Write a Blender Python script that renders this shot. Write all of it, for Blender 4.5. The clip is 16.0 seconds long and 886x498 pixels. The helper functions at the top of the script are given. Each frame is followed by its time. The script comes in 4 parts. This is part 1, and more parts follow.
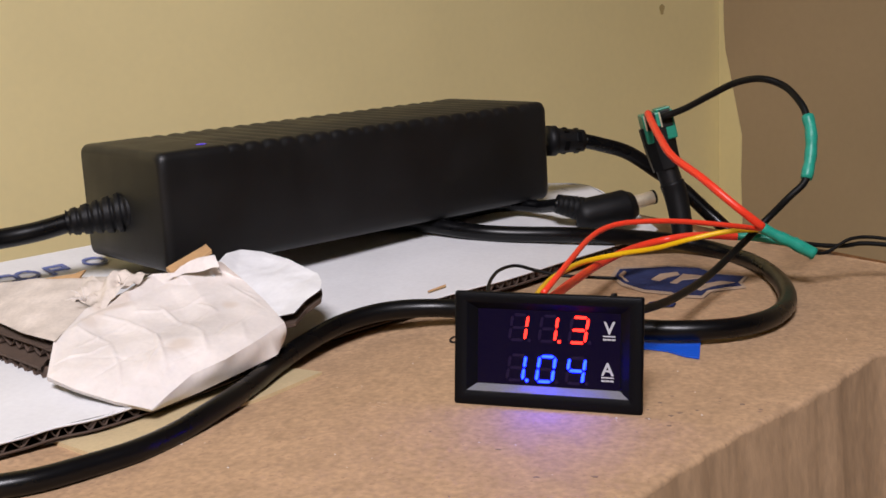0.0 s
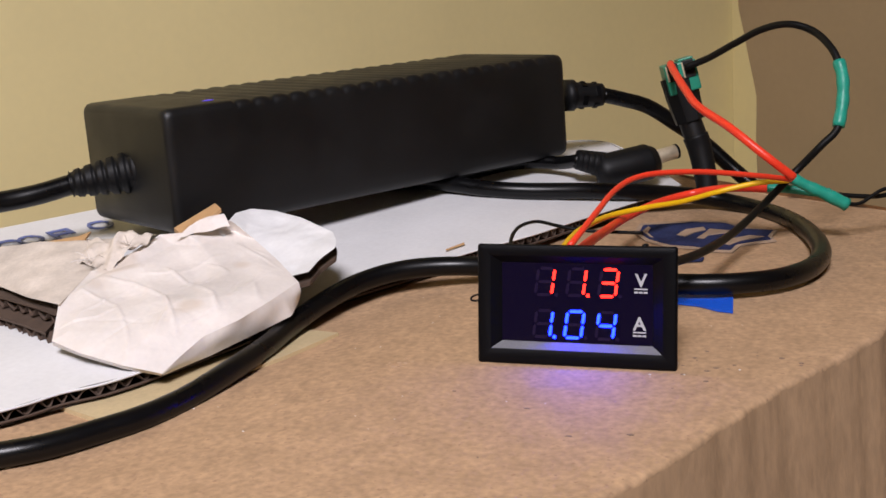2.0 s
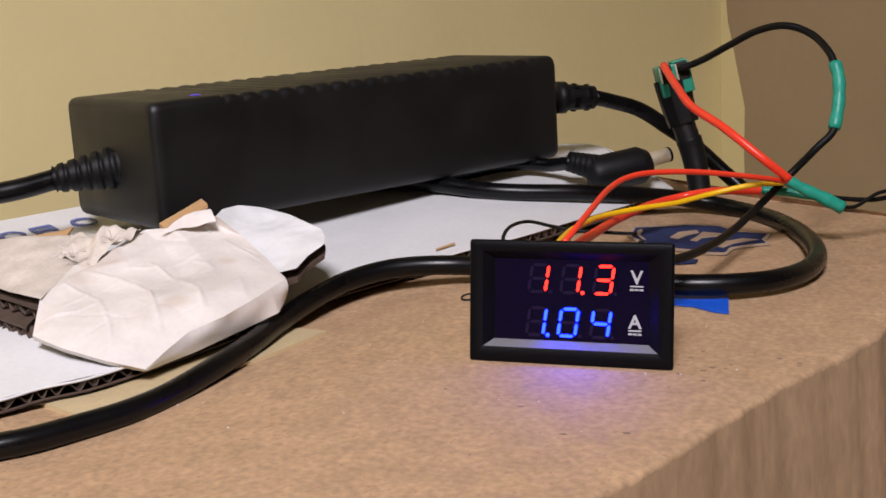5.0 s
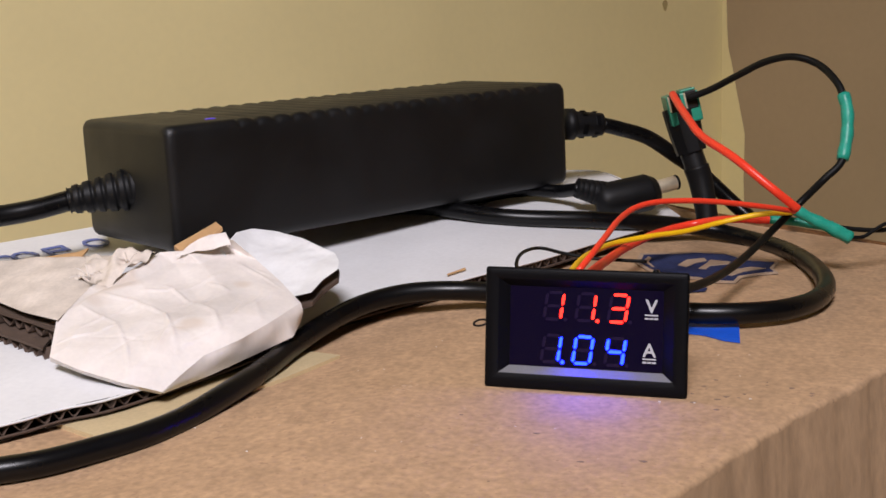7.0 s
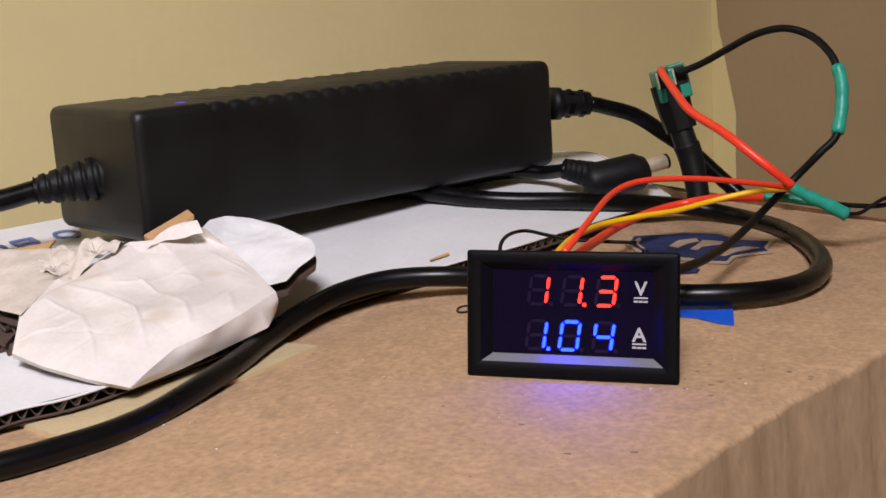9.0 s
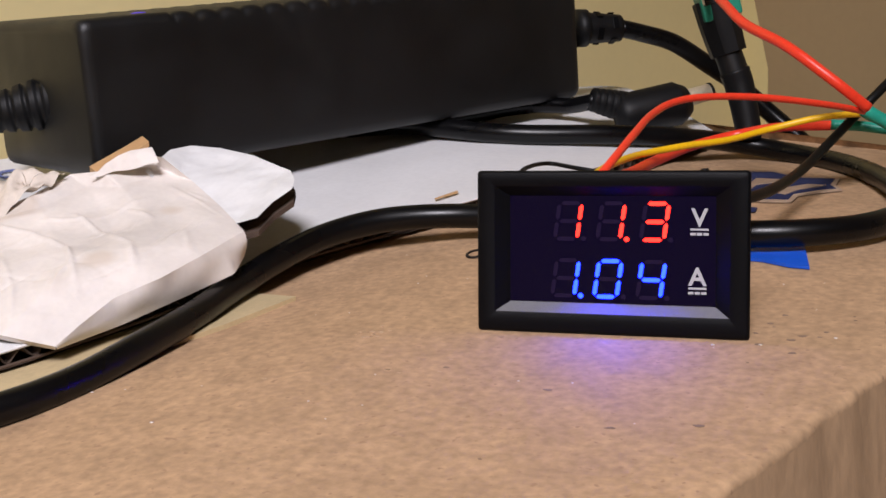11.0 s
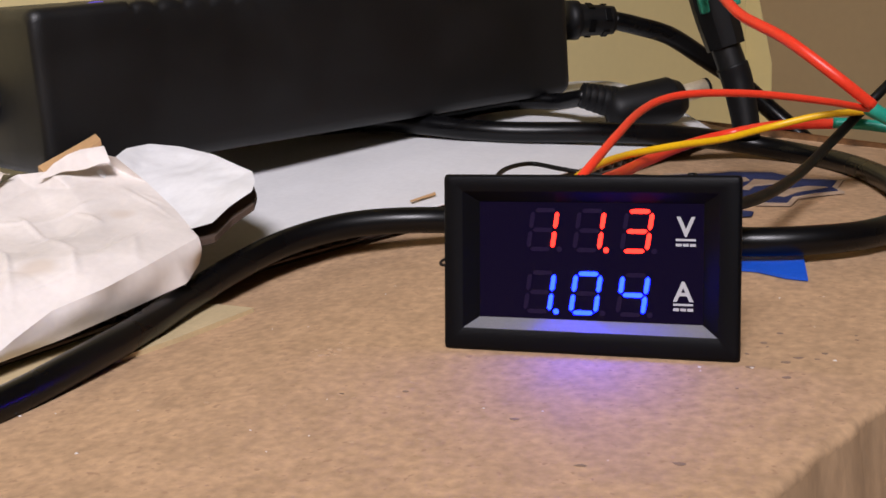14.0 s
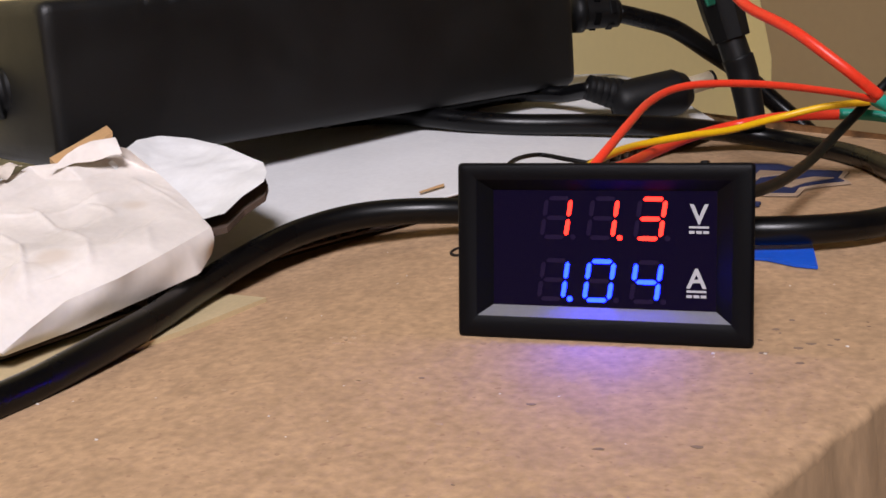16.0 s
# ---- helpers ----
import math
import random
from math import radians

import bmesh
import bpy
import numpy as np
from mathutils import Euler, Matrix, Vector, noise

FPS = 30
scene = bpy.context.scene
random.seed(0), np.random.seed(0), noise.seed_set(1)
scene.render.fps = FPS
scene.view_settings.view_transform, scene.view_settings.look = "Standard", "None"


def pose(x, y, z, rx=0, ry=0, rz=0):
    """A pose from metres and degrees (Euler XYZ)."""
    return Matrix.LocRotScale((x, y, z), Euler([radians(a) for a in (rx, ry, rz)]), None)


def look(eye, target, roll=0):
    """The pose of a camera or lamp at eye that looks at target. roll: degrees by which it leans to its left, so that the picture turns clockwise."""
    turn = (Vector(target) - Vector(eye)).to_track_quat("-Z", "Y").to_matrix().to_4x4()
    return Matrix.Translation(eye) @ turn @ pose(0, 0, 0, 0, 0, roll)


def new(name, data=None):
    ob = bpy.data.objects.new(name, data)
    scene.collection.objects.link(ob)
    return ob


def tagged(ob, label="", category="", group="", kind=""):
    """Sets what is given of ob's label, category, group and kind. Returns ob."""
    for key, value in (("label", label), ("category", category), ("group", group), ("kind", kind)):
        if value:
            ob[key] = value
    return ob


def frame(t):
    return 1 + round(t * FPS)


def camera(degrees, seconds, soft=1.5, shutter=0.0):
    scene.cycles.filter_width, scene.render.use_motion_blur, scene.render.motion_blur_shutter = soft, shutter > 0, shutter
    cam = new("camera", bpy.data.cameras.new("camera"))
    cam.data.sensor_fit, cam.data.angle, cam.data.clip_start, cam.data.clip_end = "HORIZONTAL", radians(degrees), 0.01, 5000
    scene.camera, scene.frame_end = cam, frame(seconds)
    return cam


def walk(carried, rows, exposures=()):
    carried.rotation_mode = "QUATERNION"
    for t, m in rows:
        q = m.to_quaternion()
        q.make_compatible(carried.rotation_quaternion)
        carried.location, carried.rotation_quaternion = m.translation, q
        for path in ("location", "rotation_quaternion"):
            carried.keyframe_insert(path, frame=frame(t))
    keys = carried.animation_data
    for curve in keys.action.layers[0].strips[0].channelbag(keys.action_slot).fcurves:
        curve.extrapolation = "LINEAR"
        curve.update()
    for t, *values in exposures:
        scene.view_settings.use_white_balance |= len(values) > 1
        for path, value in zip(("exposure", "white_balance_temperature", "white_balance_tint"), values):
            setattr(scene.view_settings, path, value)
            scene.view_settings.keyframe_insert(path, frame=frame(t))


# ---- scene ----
cam = camera(38.0, 16.0, soft=1.6)
ROWS = [
    (0, 0.10109, -0.29500, 0.11163, 77.572, 2.837, 22.633),
    (0.5, 0.09477, -0.28616, 0.10470, 77.097, 3.225, 22.714),
    (1, 0.09423, -0.28570, 0.10419, 76.728, 3.634, 22.797),
    (1.5, 0.09618, -0.28570, 0.10281, 76.460, 3.728, 22.792),
    (2, 0.09196, -0.28317, 0.10320, 76.386, 3.750, 22.778),
    (2.5, 0.08883, -0.27736, 0.09741, 76.363, 3.673, 22.653),
    (3, 0.09046, -0.27604, 0.09546, 76.434, 3.606, 22.525),
    (3.5, 0.09049, -0.27897, 0.09682, 76.526, 3.620, 22.377),
    (4, 0.09073, -0.27869, 0.09593, 76.631, 3.491, 22.271),
    (6.5, 0.08257, -0.28129, 0.09999, 77.605, 2.397, 22.290),
    (7, 0.08389, -0.28330, 0.09983, 77.864, 2.346, 22.123),
    (7.5, 0.08680, -0.28141, 0.10270, 78.164, 2.454, 21.777),
    (8, 0.08957, -0.27983, 0.10096, 78.029, 2.628, 21.580),
    (8.5, 0.08101, -0.27707, 0.09565, 77.717, 2.931, 21.580),
    (9, 0.08177, -0.26890, 0.09546, 77.312, 3.324, 21.636),
    (9.5, 0.07661, -0.25409, 0.08573, 76.884, 3.570, 21.796),
    (12, 0.05792, -0.20287, 0.07076, 76.101, 3.551, 22.705),
    (12.5, 0.06219, -0.20266, 0.07259, 76.025, 3.585, 22.889),
    (13, 0.05525, -0.20234, 0.07468, 76.092, 3.646, 23.040),
    (13.5, 0.05711, -0.19635, 0.07230, 76.018, 3.515, 22.820),
    (14, 0.05965, -0.19229, 0.06934, 76.006, 3.544, 22.594),
    (14.5, 0.06002, -0.19360, 0.07139, 76.084, 3.572, 22.457),
    (15, 0.06164, -0.19181, 0.06984, 75.972, 3.609, 22.312),
    (15.5, 0.05848, -0.19285, 0.06841, 75.933, 3.649, 22.364),
    (16, 0.05762, -0.19498, 0.06838, 75.872, 3.650, 22.443),
]
walk(cam, [(t, pose(x, y, z, rx, ry, rz)) for t, x, y, z, rx, ry, rz in ROWS])

# ---- world and light ----
world = bpy.data.worlds.new("room_air")
scene.world = world
world.use_nodes = True
world.node_tree.nodes["Background"].inputs[0].default_value = (1.0, 0.93, 0.82, 1)
world.node_tree.nodes["Background"].inputs[1].default_value = 0.05


def area(name, eye, target, size, watts, colour, spread):
    data = bpy.data.lights.new(name, "AREA")
    data.shape, data.size, data.energy, data.color, data.spread = "DISK", size, watts, colour, radians(spread)
    ob = new(name, data)
    ob.matrix_world = look(eye, target)
    return ob


# unseen lamp above the camera; an assumed shade narrows it, dimming the wall corner
area("room_lamp", (0.21, -0.84, 0.93), (-0.28, -0.28, 0), 0.38, 11.0, (1.0, 0.95, 1.03), 125)
scene.view_settings.exposure = 0.0


# ---- materials ----
def material(name, colour, rough=0.6, metal=0.0, vary=0.12, scale=60.0, fine=900.0, fine_vary=0.06, bump=0.1, bump_scale=None, emit=None, emit_strength=0.0,
             stretch=(1, 1, 1), speck=None, coat=0.0, spec=0.5, subsurface=0.0):
    m = bpy.data.materials.new(name)
    m.use_nodes = True
    nt = m.node_tree
    b = nt.nodes["Principled BSDF"]
    b.inputs["Roughness"].default_value, b.inputs["Metallic"].default_value = rough, metal
    b.inputs["Coat Weight"].default_value = coat
    b.inputs["Specular IOR Level"].default_value = spec
    co = nt.nodes.new("ShaderNodeTexCoord")
    mp = nt.nodes.new("ShaderNodeMapping")
    mp.inputs["Scale"].default_value = stretch
    nt.links.new(co.outputs["Object"], mp.inputs[0])

    def noise_tex(sc, detail=4.0):
        n = nt.nodes.new("ShaderNodeTexNoise")
        n.inputs["Scale"].default_value, n.inputs["Detail"].default_value = sc, detail
        nt.links.new(mp.outputs[0], n.inputs["Vector"])
        return n.outputs["Fac"]

    def scaled(fac, lo, hi):
        r = nt.nodes.new("ShaderNodeMapRange")
        r.inputs["From Min"].default_value, r.inputs["From Max"].default_value = 0.3, 0.7
        r.inputs["To Min"].default_value, r.inputs["To Max"].default_value = lo, hi
        nt.links.new(fac, r.inputs["Value"])
        return r.outputs["Result"]

    def times(a, c):
        n = nt.nodes.new("ShaderNodeMath")
        n.operation = "MULTIPLY"
        nt.links.new(a, n.inputs[0])
        nt.links.new(c, n.inputs[1])
        return n.outputs[0]

    big, small = noise_tex(scale), noise_tex(fine, 3.0)
    k = times(scaled(big, 1 - vary, 1 + vary), scaled(small, 1 - fine_vary, 1 + fine_vary))
    mul = nt.nodes.new("ShaderNodeVectorMath")
    mul.operation = "SCALE"
    mul.inputs[0].default_value = colour
    nt.links.new(k, mul.inputs["Scale"])
    col = mul.outputs[0]
    if speck:
        tint, sc, lo = speck
        v = noise_tex(sc, 1.0)
        r = nt.nodes.new("ShaderNodeMapRange")
        r.inputs["From Min"].default_value, r.inputs["From Max"].default_value = lo, lo + 0.06
        nt.links.new(v, r.inputs["Value"])
        mx = nt.nodes.new("ShaderNodeMix")
        mx.data_type = "RGBA"
        nt.links.new(r.outputs["Result"], mx.inputs["Factor"])
        nt.links.new(col, mx.inputs[6])
        mx.inputs[7].default_value = (*tint, 1)
        col = mx.outputs[2]
    nt.links.new(col, b.inputs["Base Color"])
    nt.links.new(scaled(big, max(rough - 0.07, 0.02), min(rough + 0.07, 1)), b.inputs["Roughness"])
    if bump:
        bp = nt.nodes.new("ShaderNodeBump")
        bp.inputs["Strength"].default_value, bp.inputs["Distance"].default_value = bump, 0.0006
        nt.links.new(noise_tex(bump_scale or fine), bp.inputs["Height"])
        nt.links.new(bp.outputs[0], b.inputs["Normal"])
    if emit:
        b.inputs["Emission Color"].default_value = (*emit, 1)
        b.inputs["Emission Strength"].default_value = emit_strength
    if subsurface:
        b.inputs["Subsurface Weight"].default_value = subsurface
        b.inputs["Subsurface Radius"].default_value = (0.002, 0.0015, 0.001)
        b.inputs["Subsurface Scale"].default_value = 1.0
    return m


KRAFT = material("kraft_board", (0.435, 0.279, 0.158), 0.82, vary=0.10, scale=110, fine=520, fine_vary=0.17, bump=0.26, bump_scale=600, speck=((0.35, 0.215, 0.125), 620, 0.66))
KRAFT_SIDE = material("kraft_side", (0.435, 0.279, 0.158), 0.85, vary=0.07, scale=70, fine=420, fine_vary=0.10, bump=0.45, bump_scale=300, stretch=(1, 1, 0.45))
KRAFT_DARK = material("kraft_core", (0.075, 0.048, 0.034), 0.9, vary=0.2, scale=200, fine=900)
KRAFT_TAN = material("kraft_tan", (0.50, 0.30, 0.14), 0.8, vary=0.12, scale=150, fine=900)
WHITE_CARD = material("white_card", (0.73, 0.73, 0.735), 0.55, vary=0.04, scale=35, fine=600, fine_vary=0.03, bump=0.12, bump_scale=160)
PAPER = material("wrapping_paper", (0.71, 0.655, 0.61), 0.6, speck=((0.63, 0.55, 0.48), 55, 0.60), vary=0.10, scale=60, fine=700, fine_vary=0.03, bump=0.3, bump_scale=130, subsurface=0.05)
TISSUE = material("torn_tissue", (0.60, 0.53, 0.46), 0.7, vary=0.15, scale=120, fine=900, bump=0.4, bump_scale=200)
TAN_TAPE = material("masking_tape_film", (0.57, 0.45, 0.26), 0.45, vary=0.06, scale=80, fine=900, bump=0.12, bump_scale=300)
BLUE_TAPE = material("blue_tape_film", (0.005, 0.09, 0.60), 0.5, vary=0.1, scale=90, fine=800, bump=0.15)
BLACK_INK = material("black_ink", (0.030, 0.024, 0.020), 0.9, spec=0.1, vary=0.25, scale=200)
BLUE_INK = material("blue_ink", (0.028, 0.036, 0.095), 0.9, spec=0.1, vary=0.25, scale=120, fine=900, fine_vary=0.2)
PALE_INK = material("pale_ink", (0.38, 0.28, 0.20), 0.9, spec=0.1, vary=0.15, scale=150)
PRINT_BLUE = material("print_blue", (0.13, 0.17, 0.40), 0.6, vary=0.1, scale=150)
BLACK_CASE = material("black_case", (0.0045, 0.0045, 0.0049), 0.48, spec=0.42, vary=0.12, scale=50, fine=1800, fine_vary=0.1, bump=0.12, bump_scale=2200)
BLACK_RUBBER = material("black_rubber", (0.005, 0.005, 0.0055), 0.50, spec=0.24, vary=0.15, scale=90, fine=900, bump=0.08)
BLACK_CABLE = material("black_cable_jacket", (0.0025, 0.0025, 0.003), 0.29, spec=0.28, vary=0.15, scale=60, fine=500, bump=0.05, bump_scale=200)
BLACK_WIRE = material("black_wire_jacket", (0.004, 0.004, 0.004), 0.5, spec=0.2, vary=0.1)
RED_WIRE = material("red_wire_jacket", (0.86, 0.050, 0.020), 0.38, vary=0.06, subsurface=0.1)
YELLOW_WIRE = material("yellow_wire_jacket", (0.86, 0.50, 0.008), 0.38, vary=0.06)
GREEN_SLEEVE = material("green_sleeve", (0.015, 0.30, 0.21), 0.42, vary=0.12, scale=250, bump=0.2, bump_scale=500)
GREEN_BLOCK = material("green_block", (0.02, 0.25, 0.16), 0.35, vary=0.08)
STEEL = material("plated_metal", (0.84, 0.72, 0.52), 0.36, metal=0.6, vary=0.06, scale=300)
METER_CASE = material("meter_case", (0.0022, 0.0022, 0.0032), 0.45, spec=0.13, vary=0.1, fine=2500, fine_vary=0.15, bump=0.12, bump_scale=2600)
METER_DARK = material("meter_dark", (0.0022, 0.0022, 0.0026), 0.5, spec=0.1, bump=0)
# lower window slope: light on its upward face put into the grey
METER_LIP_LIT = material("meter_lip_lit", (0.16, 0.16, 0.165), 0.42, vary=0.15, scale=900, fine=1500, fine_vary=0.35, bump=0.35, bump_scale=2600)
# faint violet emission stands in for lens glare over window and digit plates
METER_FACE_HAZE = material("meter_face_haze", (0.003, 0.0025, 0.004), 0.14, spec=0.25, vary=0.05, bump=0, emit=(0.14, 0.03, 1.0), emit_strength=0.012)
# unlit bars emit a little too, lifted just above the plate's added haze
SEGMENT_OFF_HAZE = material("segment_off_haze", (0.0055, 0.0045, 0.006), 0.3, spec=0.2, bump=0, emit=(0.30, 0.10, 0.9), emit_strength=0.028)
LEGEND = material("legend_print", (0.42, 0.42, 0.45), 0.5, vary=0.04, bump=0)
RED_GLOW = material("red_led", (0.3, 0.01, 0.01), 0.4, bump=0, emit=(1.0, 0.014, 0.008), emit_strength=7.0)
BLUE_GLOW = material("blue_led", (0.01, 0.03, 0.3), 0.4, bump=0, emit=(0.00055, 0.0019, 1.0), emit_strength=145.0)
POWER_LED = material("power_led", (0.02, 0.01, 0.2), 0.4, bump=0, emit=(0.12, 0.06, 0.9), emit_strength=0.5)
YELLOW_WALL = material("yellow_wall_paint", (0.86, 0.74, 0.385), 0.7, vary=0.05, scale=5, fine=160, fine_vary=0.012, bump=0.03, bump_scale=60)
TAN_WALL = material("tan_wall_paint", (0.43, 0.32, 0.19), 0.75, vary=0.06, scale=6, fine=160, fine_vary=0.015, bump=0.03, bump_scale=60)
CEILING = material("ceiling_paint", (0.7, 0.68, 0.62), 0.8)
FLOOR = material("floor_concrete", (0.25, 0.23, 0.20), 0.8, vary=0.15, scale=8)
SMUDGE = material("wall_smudge", (0.46, 0.36, 0.16), 0.8)
SCUFF = material("scuff", (0.23, 0.155, 0.11), 0.8, vary=0.2, scale=300)
PALE_SCUFF = material("pale_scuff", (0.48, 0.33, 0.21), 0.85)


# ---- building helpers ----
def shade(me, smooth):
    for f in me.polygons:
        f.use_smooth = smooth


def part(name, bm, mat, parent=None, label="", smooth=True, m=None):
    me = bpy.data.meshes.new(name)
    bmesh.ops.recalc_face_normals(bm, faces=bm.faces)
    bm.to_mesh(me)
    bm.free()
    me.materials.append(mat)
    shade(me, smooth)
    ob = new(name, me)
    if parent:
        ob.parent = parent
    if m is not None:
        ob.matrix_basis = m
    if label:
        tagged(ob, label=label)
    return ob


def thing(name, label, category, m=None, group="", kind=""):
    ob = new(name)
    ob.empty_display_size = 0.01
    if m is not None:
        ob.matrix_basis = m
    return tagged(ob, label, category, group, kind)


def box_bm(x0, x1, y0, y1, z0, z1, bevel=0.0, segs=2):
    bm = bmesh.new()
    bmesh.ops.create_cube(bm, size=1)
    for v in bm.verts:
        v.co = Vector(((x0 + x1) / 2 + v.co.x * (x1 - x0), (y0 + y1) / 2 + v.co.y * (y1 - y0), (z0 + z1) / 2 + v.co.z * (z1 - z0)))
    if bevel:
        bmesh.ops.bevel(bm, geom=bm.edges[:], offset=bevel, segments=segs, profile=0.5, affect="EDGES")
    return bm


def spline(pts, step=0.0015):
    """Catmull-Rom through the points, at about even steps."""
    p = [Vector(q) for q in pts]
    p = [p[0] * 2 - p[1]] + p + [p[-1] * 2 - p[-2]]
    out = []
    for i in range(1, len(p) - 2):
        n = max(2, int((p[i + 1] - p[i]).length / step))
        for j in range(n):
            t = j / n
            out.append(0.5 * (2 * p[i] + (p[i + 1] - p[i - 1]) * t + (2 * p[i - 1] - 5 * p[i] + 4 * p[i + 1] - p[i + 2]) * t * t
                              + (3 * p[i] - p[i - 1] - 3 * p[i + 1] + p[i + 2]) * t ** 3))
    out.append(p[-2])
    return out


def tube_bm(pts, radius, step=0.0015, segs=14, squash=1.0, rings=None):
    """A tube along the spline; radius is a number or a function of 0..1 along it."""
    path = spline(pts, step) if rings is None else rings
    rad = radius if callable(radius) else (lambda s: radius)
    bm = bmesh.new()
    tan = [(path[min(i + 1, len(path) - 1)] - path[max(i - 1, 0)]).normalized() for i in range(len(path))]
    up = Vector((0, 0, 1)) if abs(tan[0].z) < 0.9 else Vector((1, 0, 0))
    side = tan[0].cross(up).normalized()
    loops = []
    for i, c in enumerate(path):
        side = (side - tan[i] * side.dot(tan[i])).normalized()
        nor = side.cross(tan[i]).normalized()
        r = rad(i / (len(path) - 1))
        loops.append([bm.verts.new(c + (side * math.cos(a) + nor * math.sin(a) * squash) * r) for a in (2 * math.pi * k / segs for k in range(segs))])
    for a, c in zip(loops, loops[1:]):
        for k in range(segs):
            bm.faces.new((a[k], a[(k + 1) % segs], c[(k + 1) % segs], c[k]))
    bm.faces.new(loops[0][::-1])
    bm.faces.new(loops[-1])
    return bm


def slab_bm(top, thick, bevel=0.0):
    """A sheet with the outline top (in order), thick downwards."""
    bm = bmesh.new()
    a = [bm.verts.new(Vector(p)) for p in top]
    b = [bm.verts.new(Vector(p) - Vector((0, 0, thick))) for p in top]
    n = len(a)
    bm.faces.new(a)
    bm.faces.new(b[::-1])
    for i in range(n):
        bm.faces.new((a[i], b[i], b[(i + 1) % n], a[(i + 1) % n]))
    if bevel:
        bmesh.ops.bevel(bm, geom=bm.edges[:], offset=bevel, segments=2, affect="EDGES")
    bmesh.ops.triangulate(bm, faces=[f for f in bm.faces if len(f.verts) > 4])
    return bm


def along(line, t):
    """The point at 0..1 of a polyline's length."""
    p = [Vector(q) for q in line]
    d = [(b - a).length for a, b in zip(p, p[1:])]
    s = t * sum(d)
    for i, k in enumerate(d):
        if s <= k or i == len(d) - 1:
            return p[i].lerp(p[i + 1], s / k if k else 0)
        s -= k


def coons(bm, bottom, top, left, right, nu, nv, lift=None):
    """A patch between four edge lines; left and right run from bottom to top."""
    g = []
    c00, c10, c01, c11 = Vector(bottom[0]), Vector(bottom[-1]), Vector(top[0]), Vector(top[-1])
    for j in range(nv + 1):
        v = j / nv
        row = []
        for i in range(nu + 1):
            u = i / nu
            p = along(bottom, u) * (1 - v) + along(top, u) * v + along(left, v) * (1 - u) + along(right, v) * u
            p -= c00 * (1 - u) * (1 - v) + c10 * u * (1 - v) + c01 * (1 - u) * v + c11 * u * v
            if lift:
                p = p + lift(u, v, p)
            row.append(bm.verts.new(p))
        g.append(row)
    for j in range(nv):
        for i in range(nu):
            bm.faces.new((g[j][i], g[j][i + 1], g[j + 1][i + 1], g[j + 1][i]))
    return g


def flute_bm(line, drop, amp, period, deep=0.012):
    """The wavy core strip of corrugated board along a cut edge."""
    bm = bmesh.new()
    path = spline(line, 0.0006)
    prev, s = None, 0.0
    for i, c in enumerate(path):
        if i:
            s += (c - path[i - 1]).length
        t = (path[min(i + 1, len(path) - 1)] - path[max(i - 1, 0)]).normalized()
        inw = Vector((-t.y, t.x, 0))
        p = Vector((c.x, c.y, c.z - drop + amp * math.sin(s / period * 2 * math.pi + 3.2 * noise.noise(c * 130)))) + inw * (0.0002 + 0.0012 * abs(noise.noise(c * 260)))
        d = Vector((0, 0, 0.0004))
        row = [bm.verts.new(q) for q in (p, p + inw * deep, p - d, p + inw * deep - d)]
        if prev:
            bm.faces.new((prev[0], row[0], row[1], prev[1]))
            bm.faces.new((prev[2], row[2], row[3], prev[3]))
            bm.faces.new((prev[0], row[0], row[2], prev[2]))
        prev = row
    return bm


# ---- the room ----
WALL_YAW = 60.0
CORNER = Vector((-0.137, 0.950, 0))
wd = Vector((math.cos(radians(WALL_YAW)), math.sin(radians(WALL_YAW)), 0))
wn = Vector((wd.y, -wd.x, 0))
ROOM = Matrix.Translation(CORNER) @ pose(0, 0, 0, 0, 0, WALL_YAW)
# in the room's own axes x runs along the yellow wall (the corner at 0), y away from the room
FLOOR_Z, CEIL_Z, LONG = -0.45, 1.95, 2.9


def room_part(name, b, mat, label):
    return tagged(part(name, b, mat, smooth=False, m=ROOM), label, name.split("_")[0], kind="structure")


room_part("wall_north", box_bm(-LONG, 0.1, 0, 0.1, FLOOR_Z, CEIL_Z), YELLOW_WALL, "pale yellow painted plaster wall behind the box")
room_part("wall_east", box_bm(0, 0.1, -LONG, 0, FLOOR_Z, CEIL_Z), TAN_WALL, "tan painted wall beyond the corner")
room_part("wall_south", box_bm(-LONG, 0.1, -LONG - 0.1, -LONG, FLOOR_Z, CEIL_Z), YELLOW_WALL, "plain yellow painted wall closing the room")
room_part("wall_west", box_bm(-LONG - 0.1, -LONG, -LONG - 0.1, 0.1, FLOOR_Z, CEIL_Z), YELLOW_WALL, "plain yellow painted wall at the side")
room_part("floor", box_bm(-LONG - 0.1, 0.1, -LONG - 0.1, 0.1, FLOOR_Z - 0.1, FLOOR_Z), FLOOR, "plain grey floor under the box")
room_part("ceiling", box_bm(-LONG - 0.1, 0.1, -LONG - 0.1, 0.1, CEIL_Z, CEIL_Z + 0.1), CEILING, "plain off-white painted ceiling")

# the yellow paint runs unevenly round the corner onto the tan wall
bm = bmesh.new()
rows = []
for k in range(60):
    z = -0.40 + 0.02 * k
    reach = 0.006 + 0.022 * max(0.0, min(1.0, (0.03 - z) / 0.09)) + 0.003 * noise.noise(Vector((0, 0, z * 25))) + 0.0015 * noise.noise(Vector((0, 3, z * 90)))
    rows.append([bm.verts.new((x, y, z)) for x, y in ((-0.0006, -0.0002), (-0.0006, -reach), (0.0005, -reach))])
for a, b in zip(rows, rows[1:]):
    for k in range(2):
        bm.faces.new((a[k], b[k], b[k + 1], a[k + 1]))
